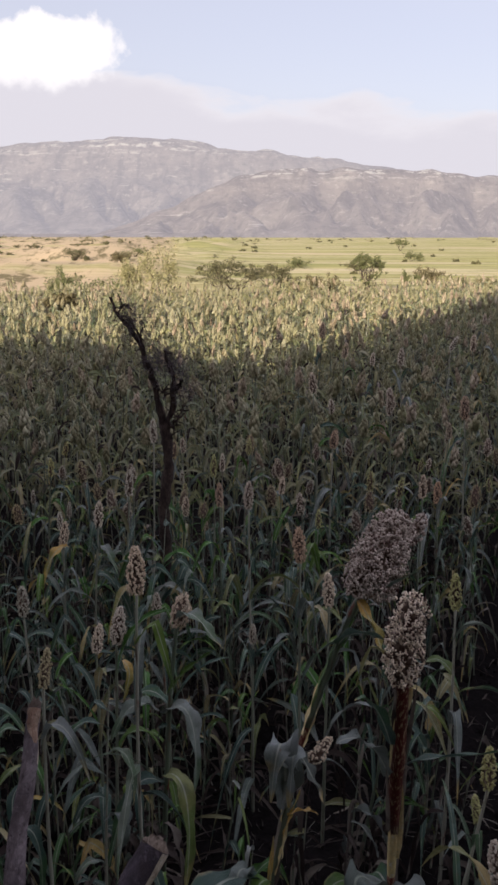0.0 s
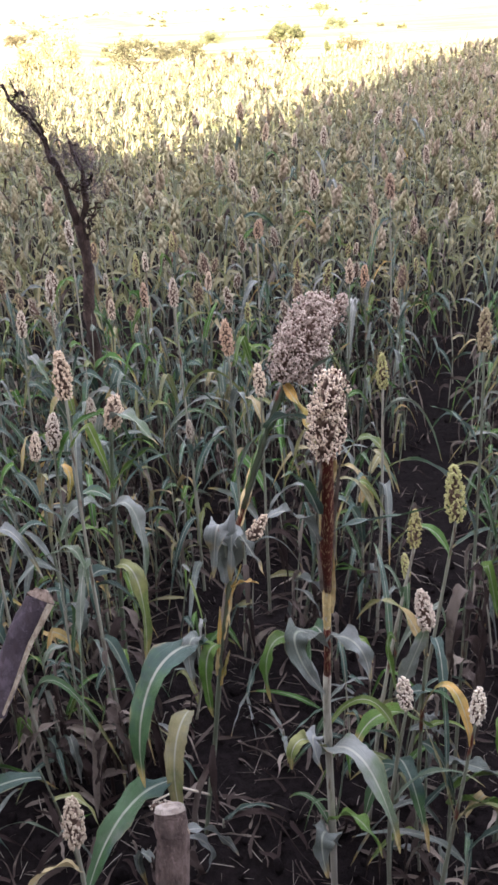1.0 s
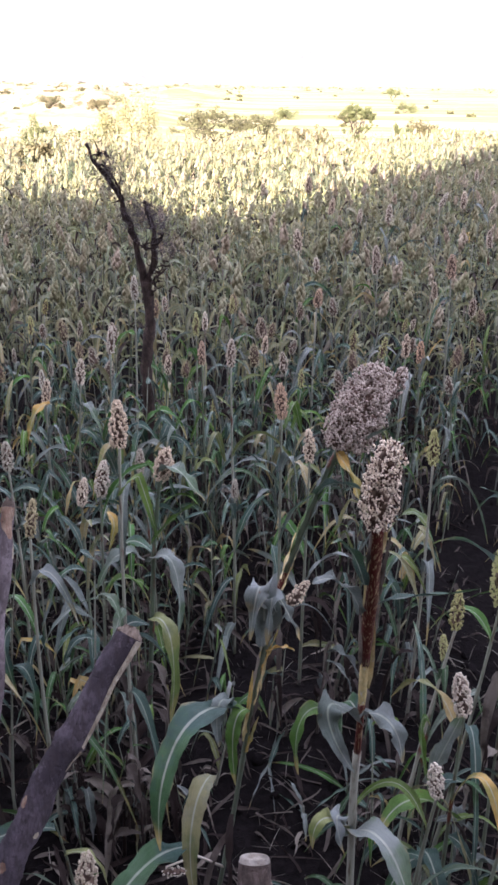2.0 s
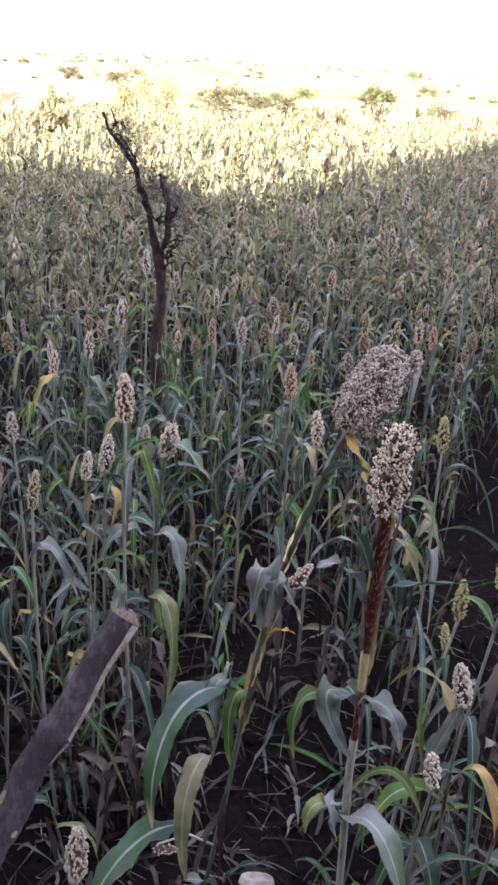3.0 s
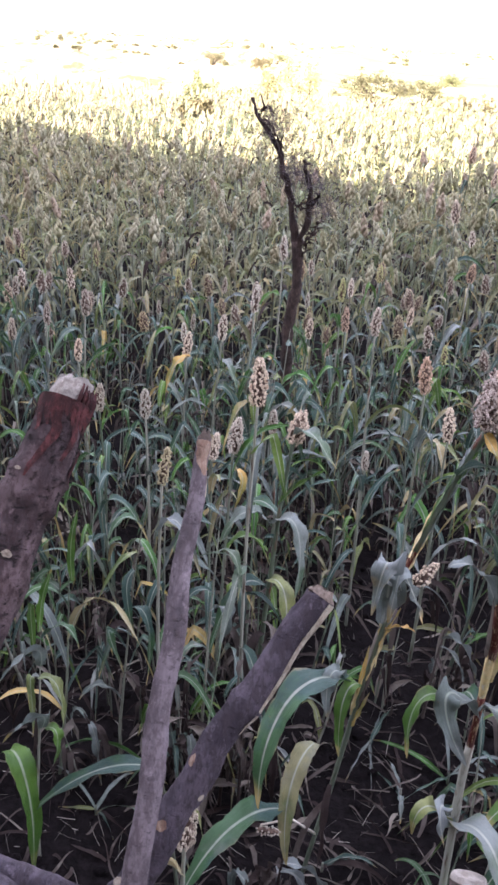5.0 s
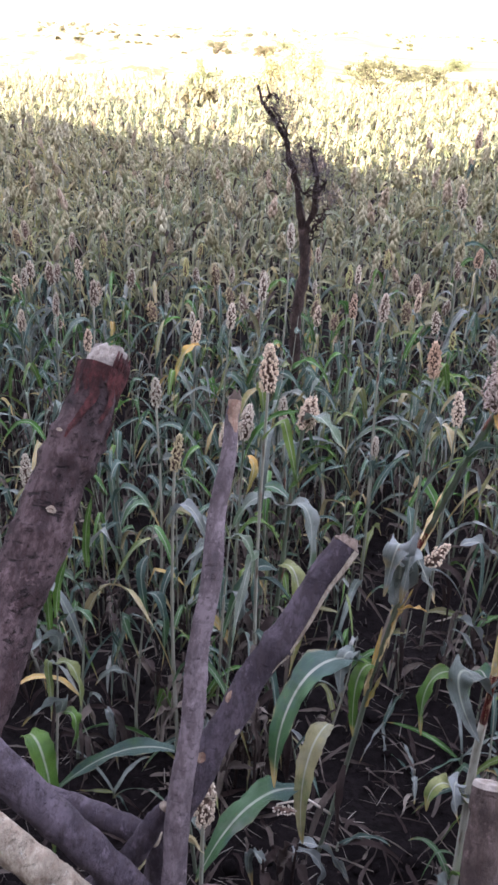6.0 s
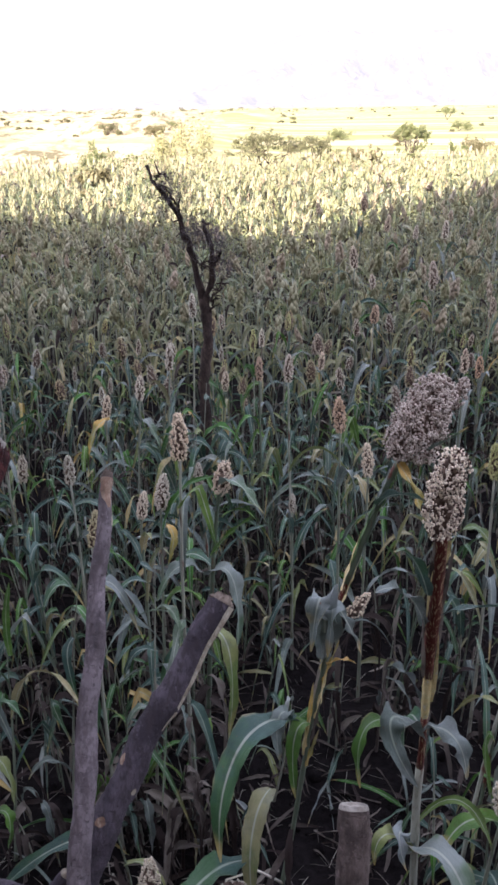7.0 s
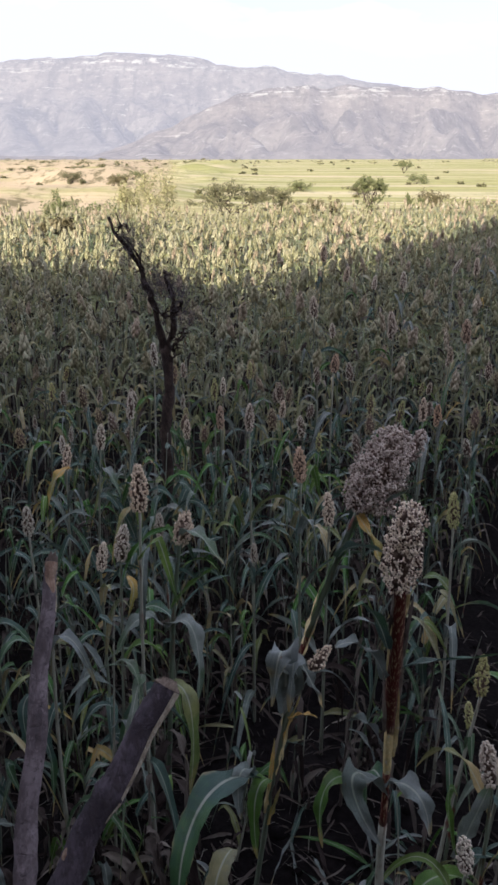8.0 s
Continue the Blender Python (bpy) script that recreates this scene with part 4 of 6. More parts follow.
def fence_log(points, radii, bark, label, seed):
    rng = np.random.default_rng(seed)
    root = tagged(new("fence_rail"), label, "branch", "branches laid along the fence")
    pts = np.array(points, float)
    n = 44
    s, k = np.linspace(0, 1, n), np.linspace(0, 1, len(pts))
    fine = np.stack([np.interp(s, k, pts[:, i]) for i in range(3)], -1)
    for _ in range(12):
        fine[1:-1] = (fine[:-2] + 2 * fine[1:-1] + fine[2:]) / 4
    so = Soup()
    v, f = tube(fine, np.interp(s, k, radii) * (1 + 0.04 * np.sin(s * 37 + seed)), 14, True, 0.035, rng)
    so.add(v, f)
    so.object("bark", bark, root)
    # the chopped end, bare wood with a slanting face
    cut = Soup()
    along = (fine[-1] - fine[-2]) / np.linalg.norm(fine[-1] - fine[-2])
    reach = radii[-1]
    v, f = tube(np.array([fine[-1] - along * reach * 0.3, fine[-1] + along * reach * 0.3, fine[-1] + along * reach * 0.5]), np.array([0.93, 0.88, 0.6]) * reach, 10, True, 0.05, rng)
    cut.add(v, f)
    cut.object("cut_end", WOOD_PALE, root, "pale chopped end")
    return root


fence_log([(-0.2143, 0.2050, 2.4885), (-0.1544, 0.2050, 2.4141), (-0.1338, 0.2050, 2.3912), (-0.1044, 0.2050, 2.3570)], [0.0078, 0.0076, 0.0072, 0.0060], BARK_BROWN, "grey-brown branch laid across the fence", 21)
fence_log([(-0.2493, 0.2350, 2.3956), (-0.1613, 0.2350, 2.3756), (-0.1380, 0.2350, 2.3697), (-0.1135, 0.2330, 2.3654)], [0.0062, 0.0060, 0.0056, 0.0046], BARK_BROWN, "dark brown branch laid across the fence", 22)
fence_log([(-0.1958, 0.1720, 2.4758), (-0.1401, 0.1720, 2.4250), (-0.1289, 0.1720, 2.4146), (-0.1078, 0.1720, 2.3942)], [0.0068, 0.0064, 0.0060, 0.0050], WOOD_PALE, "pale barkless split branch on the fence", 23)
fence_log([(-0.1364, 0.1900, 2.3527), (-0.1169, 0.1900, 2.3752), (-0.0956, 0.1920, 2.3854), (-0.0776, 0.1950, 2.3902)], [0.0070, 0.0068, 0.0056, 0.0040], BARK_RED, "crooked dark branch tangled in the fence", 24)
fence_log([(-0.1422, 0.2250, 2.3319), (-0.1216, 0.2250, 2.3615), (-0.1121, 0.2260, 2.3832), (-0.1075, 0.2280, 2.3919)], [0.0060, 0.0054, 0.0048, 0.0030], BARK_BROWN, "short twisted branch tangled in the fence", 25)


# ---- the dead tree ----
def dead_tree():
    rng = np.random.default_rng(5)
    root = tagged(new("dead_tree"), "bare dead tree with dark crooked limbs rising from the crop", "tree")
    root.location = (-0.5, 4.6, 0)
    o = np.array((-0.5, 4.6, 0))
    tr = Soup()
    trunk = np.array([(-0.53, 4.6, -0.05), (-0.505, 4.6, 0.6), (-0.49, 4.6, 1.0), (-0.497, 4.6, 1.20), (-0.465, 4.6, 1.42), (-0.470, 4.6, 1.56), (-0.478, 4.6, 1.68)]) - o
    fine = np.array([along(trunk, q) for q in np.linspace(0, 1, 30)]) + rng.normal(0, 0.003, (30, 3))
    tr.add(*tube(fine, np.linspace(0.040, 0.028, 30) * rng.uniform(0.86, 1.14, 30), 12, True, 0.12, rng))
    tr.object("trunk", BARK_DEAD, root)

    def branch(points, r0, r1):
        so = Soup()
        p = np.array(points) - o
        q = np.array([along(p, k) for k in np.linspace(0, 1, 22)]) + rng.normal(0, 0.005, (22, 3))
        so.add(*tube(q, np.linspace(r0, r1, 22) * 0.78 * rng.uniform(0.8, 1.2, 22), 8, True, 0.15, rng))
        # stubs, knots and thorny side twigs
        for _ in range(9):
            b = q[rng.integers(3, 21)]
            so.add(*limb(b, b + rng.normal(0, 0.026, 3), 0.006, 0.0015, rng, 0.05, 4))
        return so.object("branch", BARK_DEAD, root)

    branch([(-0.478, 4.6, 1.64), (-0.508, 4.6, 1.762), (-0.533, 4.6, 1.918), (-0.575, 4.6, 2.024), (-0.60, 4.6, 2.128), (-0.67, 4.6, 2.244), (-0.712, 4.6, 2.301), (-0.776, 4.6, 2.40)], 0.030, 0.010)
    branch([(-0.478, 4.6, 1.66), (-0.455, 4.59, 1.72), (-0.432, 4.58, 1.80), (-0.432, 4.57, 1.90), (-0.425, 4.57, 1.98), (-0.45, 4.56, 2.05), (-0.472, 4.56, 2.115)], 0.026, 0.011)
    branch([(-0.436, 4.57, 1.86), (-0.41, 4.57, 1.888), (-0.377, 4.56, 1.95)], 0.018, 0.010)
    branch([(-0.70, 4.6, 2.30), (-0.65, 4.58, 2.27), (-0.61, 4.57, 2.19), (-0.575, 4.57, 2.10)], 0.010, 0.006)
    branch([(-0.445, 4.58, 1.66), (-0.40, 4.56, 1.74), (-0.36, 4.54, 1.81)], 0.010, 0.004)
    branch([(-0.46, 4.59, 1.58), (-0.43, 4.57, 1.64), (-0.40, 4.56, 1.75)], 0.010, 0.004)
    branch([(-0.72, 4.6, 2.33), (-0.69, 4.58, 2.36), (-0.655, 4.57, 2.355)], 0.007, 0.002)
    branch([(-0.53, 4.6, 1.92), (-0.50, 4.58, 1.88), (-0.46, 4.57, 1.86)], 0.007, 0.003)
    tw = Soup()
    for c, sp, n in (((-0.53, 4.58, 2.06), 0.050, 150), ((-0.64, 4.58, 2.25), 0.040, 110), ((-0.40, 4.56, 2.02), 0.050, 120), ((-0.66, 4.58, 2.32), 0.028, 60), ((-0.37, 4.56, 1.88), 0.04, 70)):
        for _ in range(n):
            b = np.array(c) - o + rng.normal(0, sp, 3)
            tw.add(*tube([b, b + rng.normal(0, 0.03, 3), b + rng.normal(0, 0.05, 3)], [0.0014, 0.0011, 0.0006], 3, False))
    tw.object("twig_tangle", BARK_GREY, root, "tangle of fine grey thorny twigs")


dead_tree()


# ---- sorghum: the plants near the camera ----
TEMPLATES = {
    "pink": [sorghum(10, 1.28, "pink", 0.175, 0.030, 7, 3, 0.05, "ripe sorghum plant with a compact pinkish grain head"),
             sorghum(11, 1.22, "pink", 0.165, 0.034, 8, 2, 0.09, "ripe sorghum plant with a compact pinkish grain head"),
             sorghum(12, 1.32, "pink", 0.16, 0.027, 6, 4, 0.04, "ripe sorghum plant with a slender pinkish grain head")],
    "white": [sorghum(20, 1.25, "white", 0.18, 0.032, 7, 3, 0.06, "ripe sorghum plant with a whitish grain head"),
              sorghum(21, 1.30, "white", 0.16, 0.026, 7, 3, 0.08, "ripe sorghum plant with a narrow whitish grain head")],
    "green": [sorghum(30, 1.20, "green", 0.17, 0.026, 7, 2, 0.08, "unripe sorghum plant with a loose yellow-green grain head"),
              sorghum(31, 1.15, "green", 0.15, 0.024, 8, 2, 0.05, "unripe sorghum plant with a loose yellow-green grain head")],
    "dull": [sorghum(60, 1.24, "dull", 0.17, 0.034, 7, 3, 0.06, "ripe sorghum plant with a dull tan grain head"),
             sorghum(61, 1.28, "dull", 0.19, 0.038, 7, 3, 0.05, "ripe sorghum plant with a broad dull tan grain head"),
             sorghum(62, 1.20, "olive", 0.18, 0.040, 7, 3, 0.06, "ripe sorghum plant with a loose olive grain head")],
    "orange": [sorghum(40, 1.28, "orange", 0.16, 0.028, 6, 3, 0.05, "ripe sorghum plant with an orange-brown grain head"),
               sorghum(41, 1.22, "orange", 0.15, 0.026, 7, 3, 0.07, "ripe sorghum plant with an orange-brown grain head")],
    "bare": [sorghum(50, 1.10, "", 0, 0, 8, 4, 0.07, "leafy sorghum plant with no grain head yet"),
             sorghum(51, 0.80, "", 0, 0, 7, 4, 0.10, "short leafy sorghum plant with no grain head", 0.9),
             sorghum(52, 1.00, "", 0, 0, 7, 6, 0.09, "leafy sorghum plant with withered lower blades", 0.8),
             sorghum(53, 0.90, "", 0, 0, 4, 8, 0.12, "half-withered sorghum plant with tan hanging blades", 0.8)],
}
used_templates = set()
place_rng = np.random.default_rng(99)
TAKEN = []


def plant(kind, x, y, top, turn=None, tilt=0.0, wide=1.0, which=None):
    """A plant of that kind whose head ends at that height, with its top over (x, y)."""
    pick = int(place_rng.integers(len(TEMPLATES[kind]))) if which is None else which
    src = TEMPLATES[kind][pick]
    k = top / src["tall"]
    turn = place_rng.uniform(0, 360) if turn is None else turn
    size = (k ** 0.55 * wide, k ** 0.55 * wide, k)
    turned = Euler((radians(tilt * place_rng.uniform(-1, 1)), radians(tilt), radians(turn)))
    top_at = Matrix.LocRotScale(None, turned, size) @ Vector((src["off_x"], src["off_y"], src["tall"]))
    bx, by = x - top_at.x, y - top_at.y
    m = Matrix.LocRotScale((bx, by, ground_height(bx, by) - 0.02), turned, size)
    TAKEN.append((x, y))
    if (kind, pick) in used_templates:
        return copy_thing(src, m @ Matrix.Diagonal((1 / src.scale.x, 1 / src.scale.y, 1 / src.scale.z, 1)))
    used_templates.add((kind, pick))
    src.matrix_basis = m
    return src


# the heads that stand clear, from the fence outwards
for head_spec in (
        ("white", -0.36, 2.43, 1.79, 0.170, 0.00),
        ("pink", -0.60, 3.03, 1.22, 0.130, -0.02), ("dull", -0.42, 3.45, 1.16, 0.130, 0.00),
        ("pink", -0.00, 3.98, 1.53, 0.150, -0.00), ("dull", 0.02, 3.44, 1.01, 0.100, 0.00), ("orange", 0.19, 2.96, 1.66, 0.150, 0.01),
        ("white", 0.33, 3.17, 1.38, 0.160, 0.01), ("green", 0.81, 2.98, 1.46, 0.160, 0.01)):
    standing_plant(*head_spec)
# the heads farther out
for head_spec in (
        ("white", -0.61, 5.11, 1.60, 0.160, 0.00), ("dull", -1.17, 6.19, 1.01, 0.130, -0.01), ("white", -0.66, 4.38, 1.48, 0.165, -0.01),
        ("white", -1.19, 4.89, 1.05, 0.130, -0.00), ("dull", -1.25, 5.45, 0.93, 0.120, -0.01), ("pink", -0.38, 4.78, 1.19, 0.130, -0.01),
        ("dull", -0.51, 6.04, 0.99, 0.120, 0.00), ("green", -0.22, 4.98, 1.40, 0.150, -0.00), ("white", -0.18, 5.46, 1.28, 0.130, -0.00),
        ("orange", -0.16, 4.31, 1.42, 0.140, 0.00), ("green", 0.01, 5.88, 1.28, 0.130, -0.01), ("white", 0.23, 5.27, 1.17, 0.130, -0.01),
        ("green", -0.10, 4.62, 0.97, 0.140, -0.00), ("dull", -0.33, 6.10, 0.55, 0.120, 0.00), ("green", 0.46, 5.08, 1.00, 0.130, 0.00),
        ("pink", 1.04, 4.67, 1.36, 0.150, 0.00), ("orange", 1.20, 4.96, 1.23, 0.150, 0.00), ("orange", 0.70, 6.38, 1.23, 0.140, 0.00),
        ("pink", 1.17, 6.70, 1.43, 0.160, 0.01), ("dull", 0.86, 5.57, 0.95, 0.150, 0.02)):
    standing_plant(*head_spec)
# small late heads beside the furrow and at the fence
for head_spec in (
        ("green", 0.79, 2.03, 1.49, 0.200, 0.02, 0.19, -0.16), ("green", 0.68, 2.02, 1.35, 0.135, 0.00, 0.19, -0.12), ("green", 0.75, 2.34, 0.95, 0.105, 0.01, 0.19, -0.06),
        ("white", 0.64, 1.81, 1.22, 0.150, 0.03, 0.19, -0.02), ("white", 0.54, 1.61, 1.09, 0.125, 0.02, 0.19, -0.03), ("white", 0.74, 1.56, 1.07, 0.130, 0.00, 0.19, -0.08),
        ("dull", -0.31, 1.28, 1.17, 0.168, -0.01, 0.16, 0.00)):
    standing_plant(*head_spec, leafy=3.6)
# heads to the side, in front of the bush
for head_spec in (
        ("olive", -0.63, 2.33, 1.49, 0.140, -0.02), ("dull", -0.96, 3.21, 1.30, 0.140, 0.00), ("dull", -1.28, 3.54, 1.16, 0.150, -0.01),
        ("dull", -1.64, 4.36, 1.37, 0.160, -0.01), ("pink", -1.55, 3.99, 1.21, 0.130, -0.01), ("dull", -1.97, 4.60, 1.20, 0.140, -0.01),
        ("dull", -2.32, 4.94, 1.24, 0.140, -0.01), ("green", -1.31, 5.24, 1.30, 0.130, -0.01), ("dull", -1.69, 6.13, 0.80, 0.120, -0.00),
        ("dull", -1.35, 2.68, 1.15, 0.150, -0.01), ("dull", -2.09, 4.35, 1.16, 0.140, -0.01), ("olive", 1.13, 2.75, 1.70, 0.170, 0.01)):
    standing_plant(*head_spec)

for lx, ly, lz, lw in ((-0.72, 2.35, 0.85, 1.0), (0.62, 1.72, 0.60, 1.2),
                       (0.78, 1.66, 0.50, 1.2), (0.72, 2.0, 0.66, 1.1), (-1.0, 2.35, 1.0, 1.1)):
    plant("bare", lx, ly, lz, wide=lw)
for lx, ly, lz in ((-0.46, 4.36, 1.26), (-0.58, 4.30, 1.20), (-0.50, 4.18, 1.12), (-0.40, 4.26, 1.08), (-0.66, 4.22, 1.08), (-0.52, 4.02, 0.98)):
    plant("bare", lx, ly, lz, wide=1.1, which=0)
for lx, ly, lz in ((-0.30, 2.42, 0.52), (-0.21, 2.30, 0.44), (-0.42, 2.36, 0.50), (0.02, 2.62, 0.55), (0.46, 1.95, 0.52), (0.52, 2.32, 0.6), (-0.62, 2.4, 0.5)):
    plant("bare", lx, ly, lz, wide=1.0, which=3)


# ---- three plants of their own shape ----
def bare_root(name, label):
    return tagged(new(name), label, "plant", "sorghum plants in the field")


def own_leaf(root, points, width, twist=0.0, mat=LEAF, ripple=0.15, name="leaf", label="", fold=0.3):
    v, f, uv = blade(points, width, 24, 7, fold, twist, ripple, len(root.children) * 1.7)
    return mesh_object(name, v, f, mat, root, label, uv)


def red_stem_plant():
    """The tall plant with the dark red stem and the big white head."""
    rng = np.random.default_rng(61)
    root = bare_root("sorghum_plant", "tall sorghum plant with dark red blotched stem and large white head")
    pts = np.array([(0.372, 1.68, -0.03), (0.366, 1.67, 0.28), (0.354, 1.67, 0.65), (0.342, 1.66, 0.957), (0.337, 1.62, 1.235), (0.327, 1.58, 1.469), (0.317, 1.52, 1.672), (0.306, 1.46, 1.884), (0.304, 1.45, 1.92)])
    a, b = Soup(), Soup()
    low = [along(pts, s) for s in np.linspace(0, 0.44, 17)]
    a.add(*tube(low, [0.0112 * (1.15 if i % 6 == 0 else 1.0) for i in range(17)], 10))
    a.object("stem", STEM, root)
    joint = [along(pts, s) for s in np.linspace(0.435, 0.53, 6)]
    b.add(*tube(joint, [0.0100, 0.0088, 0.0084, 0.0086, 0.0092, 0.0096], 10, True, 0.06, rng))
    b.object("stem", STEM_RED, root, "thin dark red piece of stem between the joints")
    high = [along(pts, s) for s in np.linspace(0.60, 1, 15)]
    c = Soup()
    c.add(*tube(high, [0.0105, 0.0118, 0.0135, 0.0148, 0.0154, 0.0156, 0.0154] + [0.0150 - 0.0005 * i for i in range(8)], 14, True, 0.10, rng))
    c.object("stem", STEM_RED, root, "upper stem with dark red blotches")
    pl = Soup()
    peel = [along(pts, s) for s in np.linspace(0.515, 0.63, 9)]
    pl.add(*tube(peel, [0.0075, 0.0085, 0.0100, 0.0106, 0.0110, 0.0112, 0.0108, 0.0100, 0.0070], 10, True, 0.05, rng))
    pl.object("peeled_stem", WOOD_YELLOW, root, "pale yellow peeled piece of stem")
    for k in range(7):
        s0 = 0.56 + 0.045 * k
        p0, p1 = along(pts, s0), along(pts, min(0.99, s0 + 0.14))
        side = np.array((-0.015 if k % 2 else 0.015, -0.006, 0))
        own_leaf(root, [p0 + side * 0.8, p0 * 0.6 + p1 * 0.4 + side * 1.2, p1 + side * (0.9 + 0.9 * (k in (1, 4)))], 0.012, 0.9, LEAF_DRY if k % 3 else WOOD_YELLOW, 0.3, "sheath", "dry pale leaf sheath")
    pa = Soup()
    panicle_soup(pa, np.array((0.302, 1.455, 1.880)), (-0.002, -0.02, 0.2), 0.155, 0.036, rng, 330, 6, 0.0021, 0.36, shape=ICO1, low=0.34, high=0.30, core_size=0.66, tight=0.13)
    panicle_soup(pa, np.array((0.306, 1.432, 1.985)), (0.006, -0.015, 0.19), 0.102, 0.030, rng, 200, 6, 0.0021, 0.50, shape=ICO1, low=0.30, high=0.26, core_size=0.55, tight=0.14)
    pa.object("panicle", [GRAINS["bold"], GLUME], root, "large grain head of white grains in dark glumes")
    own_leaf(root, [(0.296, 1.500, 1.714), (0.266, 1.460, 1.823), (0.232, 1.440, 1.873), (0.209, 1.440, 1.855)], 0.038, 0.3, LEAF_BROAD, 0.25)
    own_leaf(root, [(0.305, 1.540, 1.604), (0.260, 1.480, 1.747), (0.204, 1.440, 1.785), (0.174, 1.430, 1.764)], 0.046, 0.5, LEAF_WITHERED, 0.50)
    own_leaf(root, [(0.332, 1.520, 1.650), (0.383, 1.480, 1.710), (0.465, 1.460, 1.706), (0.540, 1.460, 1.733)], 0.033, 0.6, LEAF_BROAD, 0.20)
    own_leaf(root, [(0.333, 1.620, 1.216), (0.201, 1.530, 1.454), (0.218, 1.500, 1.310), (0.309, 1.500, 1.170)], 0.064, 0.5, LEAF_WITHERED, 0.60)
    own_leaf(root, [(0.256, 1.560, 1.313), (0.166, 1.520, 1.394), (0.148, 1.500, 1.289), (0.171, 1.500, 1.165)], 0.036, 0.4, LEAF_FRESH, 0.50)
    own_leaf(root, [(0.334, 1.600, 1.267), (0.386, 1.540, 1.333), (0.420, 1.520, 1.281), (0.429, 1.520, 1.179)], 0.052, -0.8, LEAF_WITHERED, 0.80)
    own_leaf(root, [(0.334, 1.660, 0.767), (0.386, 1.540, 0.996), (0.451, 1.460, 0.915), (0.496, 1.400, 0.651)], 0.089, 0.2, LEAF_PALE, 0.30)
    own_leaf(root, [(0.332, 1.640, 0.802), (0.265, 1.580, 0.978), (0.213, 1.550, 0.958), (0.224, 1.550, 0.850)], 0.048, 0.5, LEAF_TURNING, 0.40)
    own_leaf(root, [(0.331, 1.640, 0.814), (0.278, 1.580, 1.000), (0.275, 1.560, 0.938), (0.312, 1.550, 0.820)], 0.045, 1.0, LEAF_WITHERED, 0.70)
    own_leaf(root, [(0.370, 1.670, 0.339), (0.308, 1.600, 0.591), (0.295, 1.550, 0.510), (0.321, 1.530, 0.385)], 0.081, 0.6, LEAF_WITHERED, 0.50)
    own_leaf(root, [(0.360, 1.670, 0.446), (0.390, 1.580, 0.645), (0.441, 1.520, 0.632), (0.473, 1.480, 0.518)], 0.053, 0.6, LEAF_FRESH, 0.50)
    own_leaf(root, [(0.341, 1.640, 1.205), (0.312, 1.680, 1.279), (0.295, 1.700, 1.242), (0.310, 1.720, 1.022)], 0.046, 0.8, LEAF_BROAD, 0.40)
    TAKEN.append((0.36, 1.7))


